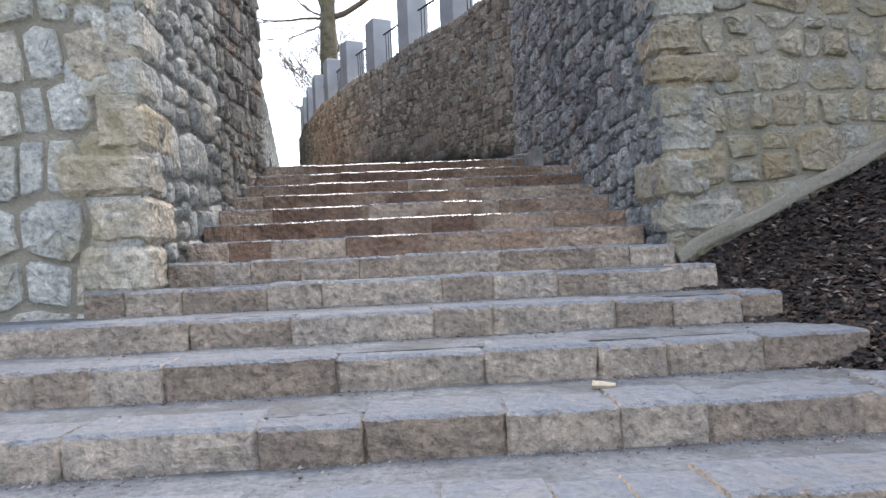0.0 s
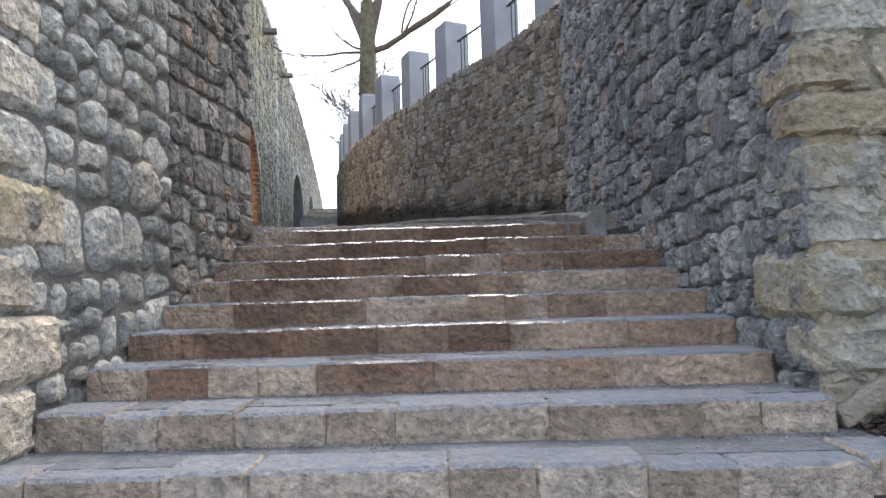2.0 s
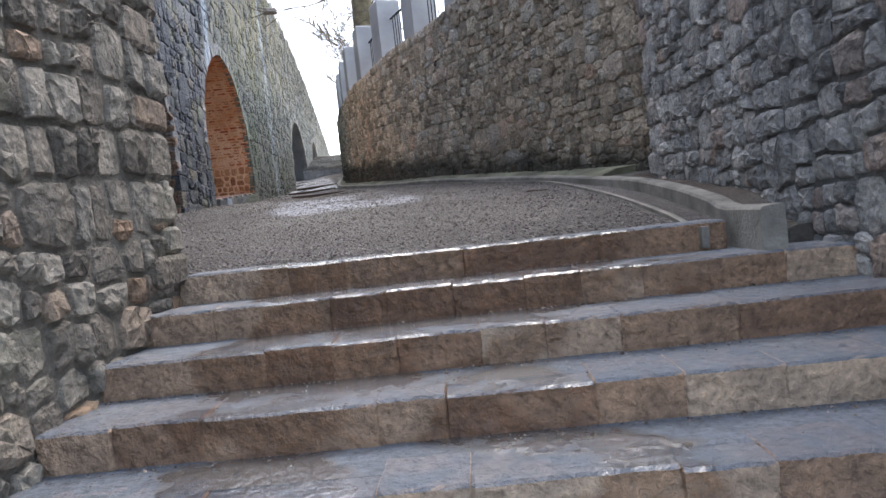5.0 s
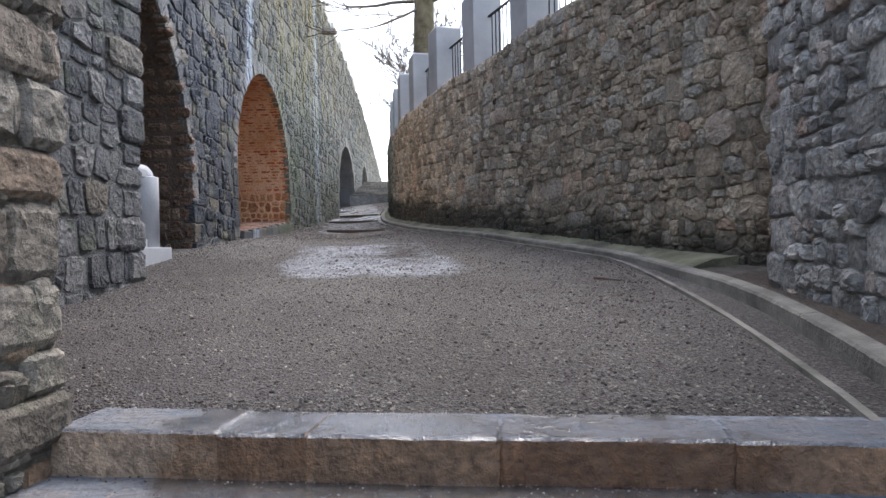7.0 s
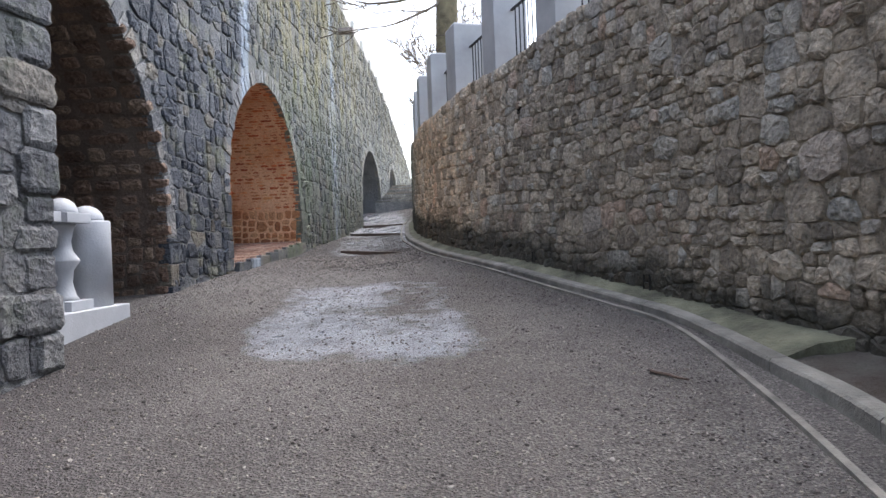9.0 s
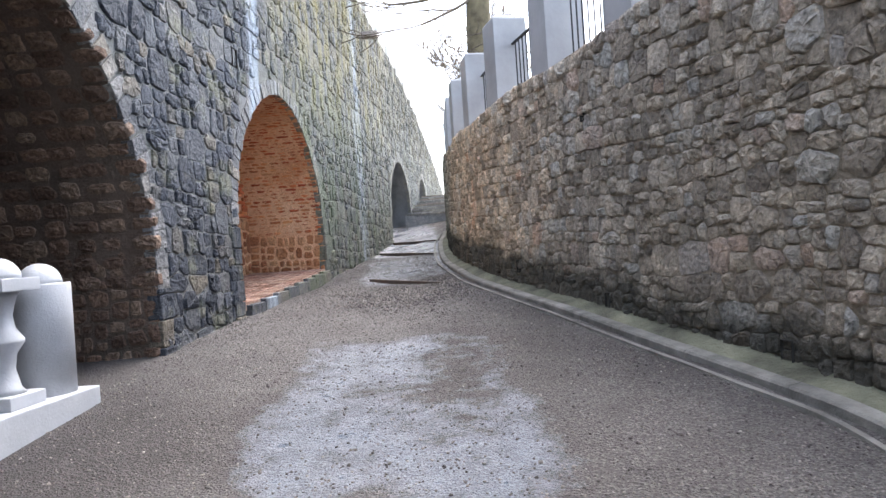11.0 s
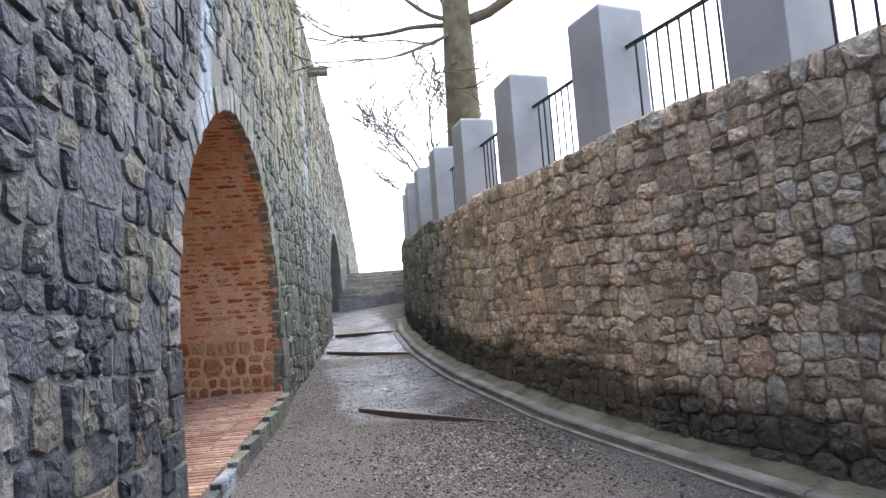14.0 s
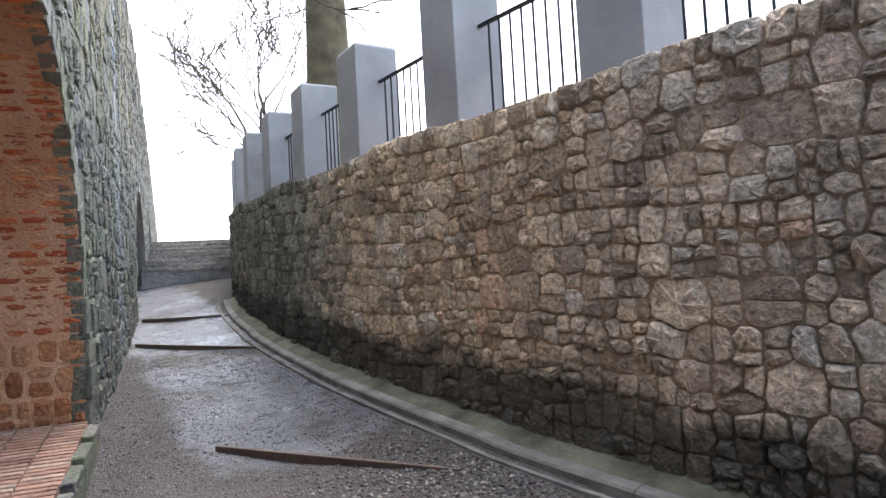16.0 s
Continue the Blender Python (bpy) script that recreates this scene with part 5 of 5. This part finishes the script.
    edges = block_set(M_BASALT, 61, size=(0.5, 0.10, 0.25), bev=0.01, cuts=2, jit=0.005)
    for k in range(8):
        y = c - hw + 0.1 + 0.52 * k
        zz = pw(y + 0.25, [(8.7, 1.0), (13, 1.36)])
        p = lp(y + 0.25, zz - 0.115, -0.04)
        m = Matrix(((LT.x * 0.515, LN.x * 0.10, 0, p.x), (LT.y * 0.515, LN.y * 0.10, 0, p.y), (0, 0, 0.25, p.z), (0, 0, 0, 1))) @ Matrix.Rotation(0.0, 4, "Z")
        piece("edge_stone", rng.choice(edges), m, plat, "rough grey edge stone")
    # first arch
    c1, hw1, sp1, rise1, dep1 = ARCHES[0]
    lib_v = stone_set("stone", M_VAULT, 16, jit=0.10)

    def Sv(u, v):
        return lp(c1 + hw1, v, dep1 - u), LN, -LT

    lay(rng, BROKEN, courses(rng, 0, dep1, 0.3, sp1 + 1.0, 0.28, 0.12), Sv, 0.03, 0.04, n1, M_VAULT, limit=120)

    def Sw(u, v):
        return lp(c1 - hw1 + u, v, dep1), LT, LN

    items = []
    for k in range(44):
        a = math.pi * (k + 0.5) / 44
        y, z = c1 - hw1 * math.cos(a), sp1 + rise1 * (1 - abs(math.cos(a)) ** 1.78) ** 0.5
        ny, nz = math.cos(a) / hw1, -math.sin(a) / rise1
        q = math.hypot(ny, nz)
        r = LT * (ny / q) + Vector((0, 0, nz / q))
        tt = LN.cross(r)
        for j in range(11):
            p = lp(y, z, 0.12 + 0.29 * j + rng.uniform(-0.05, 0.05)) - r * 0.02
            s3 = rng.choice(lib_v)
            sa, sb, sc = rng.uniform(0.10, 0.19), rng.uniform(0.2, 0.32), rng.uniform(0.03, 0.06)
            items.append((s3[0], s3[1], Matrix(((tt.x * sa, LN.x * sb, r.x * sc, p.x), (tt.y * sa, LN.y * sb, r.y * sc, p.y), (tt.z * sa, LN.z * sb, r.z * sc, p.z), (0, 0, 0, 1)))))
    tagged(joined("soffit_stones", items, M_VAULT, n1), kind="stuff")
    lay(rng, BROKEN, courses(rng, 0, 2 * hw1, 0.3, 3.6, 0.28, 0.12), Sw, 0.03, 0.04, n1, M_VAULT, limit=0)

    # corner stones
    def corner(x, y, sx, sy, z0, z1, material, parent, hmin, hmax, long, seed):
        lib = block_set(material, seed, size=(0.5, 0.35, 0.28), bev=0.04, cuts=4, jit=0.024)
        z, k = z0, 0
        while z < z1:
            h = rng.uniform(hmin, hmax)
            a, b2 = (long, long * 0.62) if k % 2 else (long * 0.62, long)
            a, b2 = a * rng.uniform(0.8, 1.2), b2 * rng.uniform(0.8, 1.2)
            o = rng.uniform(0.025, 0.06)
            m = Matrix.Translation((x - sx * (a / 2 - o), y - sy * (b2 / 2 - o), z + h / 2)) @ Matrix.Rotation(rng.gauss(0, 0.03), 4, "Z") @ Matrix.Diagonal((a, b2, h - 0.012, 1))
            piece("corner_stone", rng.choice(lib), m, parent)
            z, k = z + h, k + 1

    corner(1.94, -3.0, -1, -1, -1.35, 5.9, M_PIER_R, wr, 0.22, 0.36, 0.55, 51)
    corner(-1.78, -3.4, 1, -1, -1.6, 6.1, M_PIER, wl, 0.24, 0.38, 0.55, 52)
    corner(-1.74, 0.03, 1, 1, -0.05, 6.1, M_LEFT, wl, 0.16, 0.30, 0.36, 53)
    corner(-3.46, 3.4, 1, 1, 0.2, 7.4, M_BUTT, ws, 0.18, 0.32, 0.42, 54)
    corner(1.76, 2.57, -1, 1, 0.1, 5.9, M_BLUE, wr, 0.16, 0.28, 0.36, 55)


masonry()


# ---- small things ----
def weep_hole(p, t, n, w, h, category="drain hole", label="small square drain hole in the stone wall"):
    """A shallow square recess, open to the front; a deep hole's darkness is its colour."""
    bm = bmesh.new()
    rings = []
    for sc, z in ((1.0, 0.0), (1.0, 0.036), (0.94, 0.038), (0.9, 0.006)):
        rings.append([bm.verts.new((sx * w / 2 * sc, sy * h / 2 * sc, z)) for sx, sy in ((-1, -1), (1, -1), (1, 1), (-1, 1))])
    for a, b2 in zip(rings, rings[1:]):
        for i in range(4):
            bm.faces.new((a[i], a[(i + 1) % 4], b2[(i + 1) % 4], b2[i]))
    bm.faces.new(rings[-1])
    ob = part("drain_hole", bm, M_DARK, None)
    up = Vector((0, 0, 1))
    ob.matrix_basis = Matrix(((t.x, up.x, n.x, p.x), (t.y, up.y, n.y, p.y), (t.z, up.z, n.z, p.z), (0, 0, 0, 1)))
    tagged(ob, label, category, group="drain holes")


for x, y, z, w, h in ((-0.38, 7.93, 2.92, 0.07, 0.13), (-0.22, 7.69, 0.98, 0.08, 0.15), (-1.31, 9.96, 1.30, 0.09, 0.17), (0.98, 5.67, 0.76, 0.10, 0.16)):
    p, tt = c_at(s_of(x, y))
    weep_hole(Vector((p.x, p.y, z)), -tt, Vector((-tt.y, tt.x, 0)), w, h)
weep_hole(lp(8.87, 4.36), LT, LN, 0.16, 0.26, label="square putlog hole high in the great wall")


def scatter():
    rng = random.Random(14)
    libs = []
    for _ in range(6):
        bm = bmesh.new()
        bmesh.ops.create_icosphere(bm, subdivisions=1, radius=0.5)
        v = np.array([tuple(q.co * rng.uniform(0.75, 1.15)) for q in bm.verts]) * np.array((1.0, 0.8, 0.55))
        f = [tuple(q.index for q in fc.verts) for fc in bm.faces]
        bm.free()
        libs.append((v, f))

    def put(x, y, z, size):
        v, f = rng.choice(libs)
        m = Matrix.Translation((x, y, z + size * 0.12)) @ Euler((rng.uniform(-0.5, 0.5), rng.uniform(-0.5, 0.5), rng.uniform(0, 6.3))).to_matrix().to_4x4() @ Matrix.Scale(size, 4)
        return v, f, m

    def path_z(x, y):
        dip = 0.06 * math.exp(-((x + 0.27 * y + 0.6) / 0.7) ** 2) * min(max(y - 6, 0) / 3, 1)
        return gz(x, y) + 0.05 * min(max((-2.6 - x), 0), 1) * min(max((9 - y) / 3, 0), 1) - dip + 0.02 * noise.noise(Vector((x * 1.3, y * 1.3, 0)))

    items = []
    L, at = poly_line(KERB)
    edge = sorted(((at(L * i / 300)[0].y, at(L * i / 300)[0].x) for i in range(301)))
    ey, ex = [e[0] for e in edge], [e[1] for e in edge]
    for _ in range(36000):
        y = 0.35 + 17 * rng.random() ** 1.5
        xr, xl = float(np.interp(y, ey, ex)) - 0.04, max(lwall_x(y) + 0.05, -3.4 if y < 3.4 else -9)
        if y < 3.4:
            xl = -3.4
        x = rng.uniform(xl, xr)
        near = min(x - xl, xr - x)
        if near > 0.5 and rng.random() < 0.35:
            continue
        items.append(put(x, y, path_z(x, y), rng.uniform(0.007, 0.024) * (1.5 if rng.random() < 0.1 else 1)))
    for _ in range(5200):
        x, y = rng.gauss(-3.0, 0.5), rng.gauss(10.5, 0.75)
        if lwall_x(y) + 0.1 < x < float(np.interp(y, ey, ex)) - 0.05:
            items.append(put(x, y, path_z(x, y), rng.uniform(0.015, 0.045)))
    tagged(joined("loose_gravel", items, M_PEBBLE), "loose pale gravel scattered over the path", "gravel", kind="stuff")
    items = []
    for n in range(1, 15):
        y0 = steps_y(n - 1) - 0.01
        for _ in range(380 if n < 6 else 900):
            x = rng.uniform(-1.7, 1.8 if n < 7 else 2.0)
            if noise.noise(Vector((x * 1.3, n * 3.7, 0))) < -0.12:
                continue
            y = y0 - abs(rng.gauss(0, 0.045 if rng.random() < 0.75 else 0.13))
            items.append(put(x, y, -RISE * n, rng.uniform(0.004, 0.013) * (1.8 if rng.random() < 0.06 else 1)))
    tagged(joined("step_grit", items, M_GRIT), "grit and leaf crumbs gathered along the steps", "grit", kind="stuff")


scatter()


def stick(name, a, b, r, material, label, category):
    a, b = Vector(a), Vector(b)
    bm = bmesh.new()
    d = b - a
    side = d.cross(Vector((0, 0, 1))).normalized()
    pts = [a.lerp(b, k / 6) + side * 0.04 * d.length * math.sin(k * 1.7) for k in range(7)]
    rings = []
    for k, p in enumerate(pts):
        u = side
        w = d.normalized().cross(u)
        rr = r * (1 - 0.5 * k / 6)
        rings.append([bm.verts.new(p + u * math.cos(q) * rr + w * math.sin(q) * rr) for q in (0, 1.05, 2.1, 3.14, 4.2, 5.24)])
    for p, q in zip(rings, rings[1:]):
        for i in range(6):
            bm.faces.new((p[i], p[(i + 1) % 6], q[(i + 1) % 6], q[i]))
    bm.faces.new(rings[0][::-1])
    bm.faces.new(rings[-1])
    tagged(part(name, bm, material, None), label, category)


M_PALEWOOD = plain_material("pale_wood", (0.55, 0.45, 0.32), 0.8, var=0.2, scale=14.0)
z11 = -RISE * 11 + 0.012
stick("stick", (0.42, -4.72, z11), (0.66, -4.70, z11), 0.016, M_PALEWOOD, "short piece of pale stripped wood lying on a step", "stick")
stick("wood_chip", (0.78, -4.98, z11), (0.87, -5.02, z11), 0.02, M_PALEWOOD, "pale wood chip lying on a step", "wood chip")
stick("fallen_twig", (0.62, 3.45, gz(0.6, 3.4) + 0.02), (0.80, 3.25, gz(0.8, 3.2) + 0.03), 0.012, M_WOOD, "dark bent twig lying on the gravel", "twig")

# mortar fillet where the earth bank meets the pier
bm = box_bm(0, 4.2, -0.06, 0.05, -0.10, 0.0, 0.02)
bmesh.ops.subdivide_edges(bm, edges=[e for e in bm.edges if abs(e.verts[0].co.x - e.verts[1].co.x) > 3], cuts=24)
for v in bm.verts:
    v.co += Vector((0, 0.04 * noise.noise(v.co * 3.1), 0.05 * noise.noise(Vector((v.co.x * 1.7, 5, 0)))))
fil = part("mortar_fillet", bm, M_MORTAR_P, None)
fil.matrix_basis = Matrix.Translation((1.95, -3.03, -1.20)) @ Matrix.Rotation(-radians(25.6), 4, "Y")
tagged(fil, "pale mortar fillet sloping along the foot of the pier", "mortar", kind="structure")
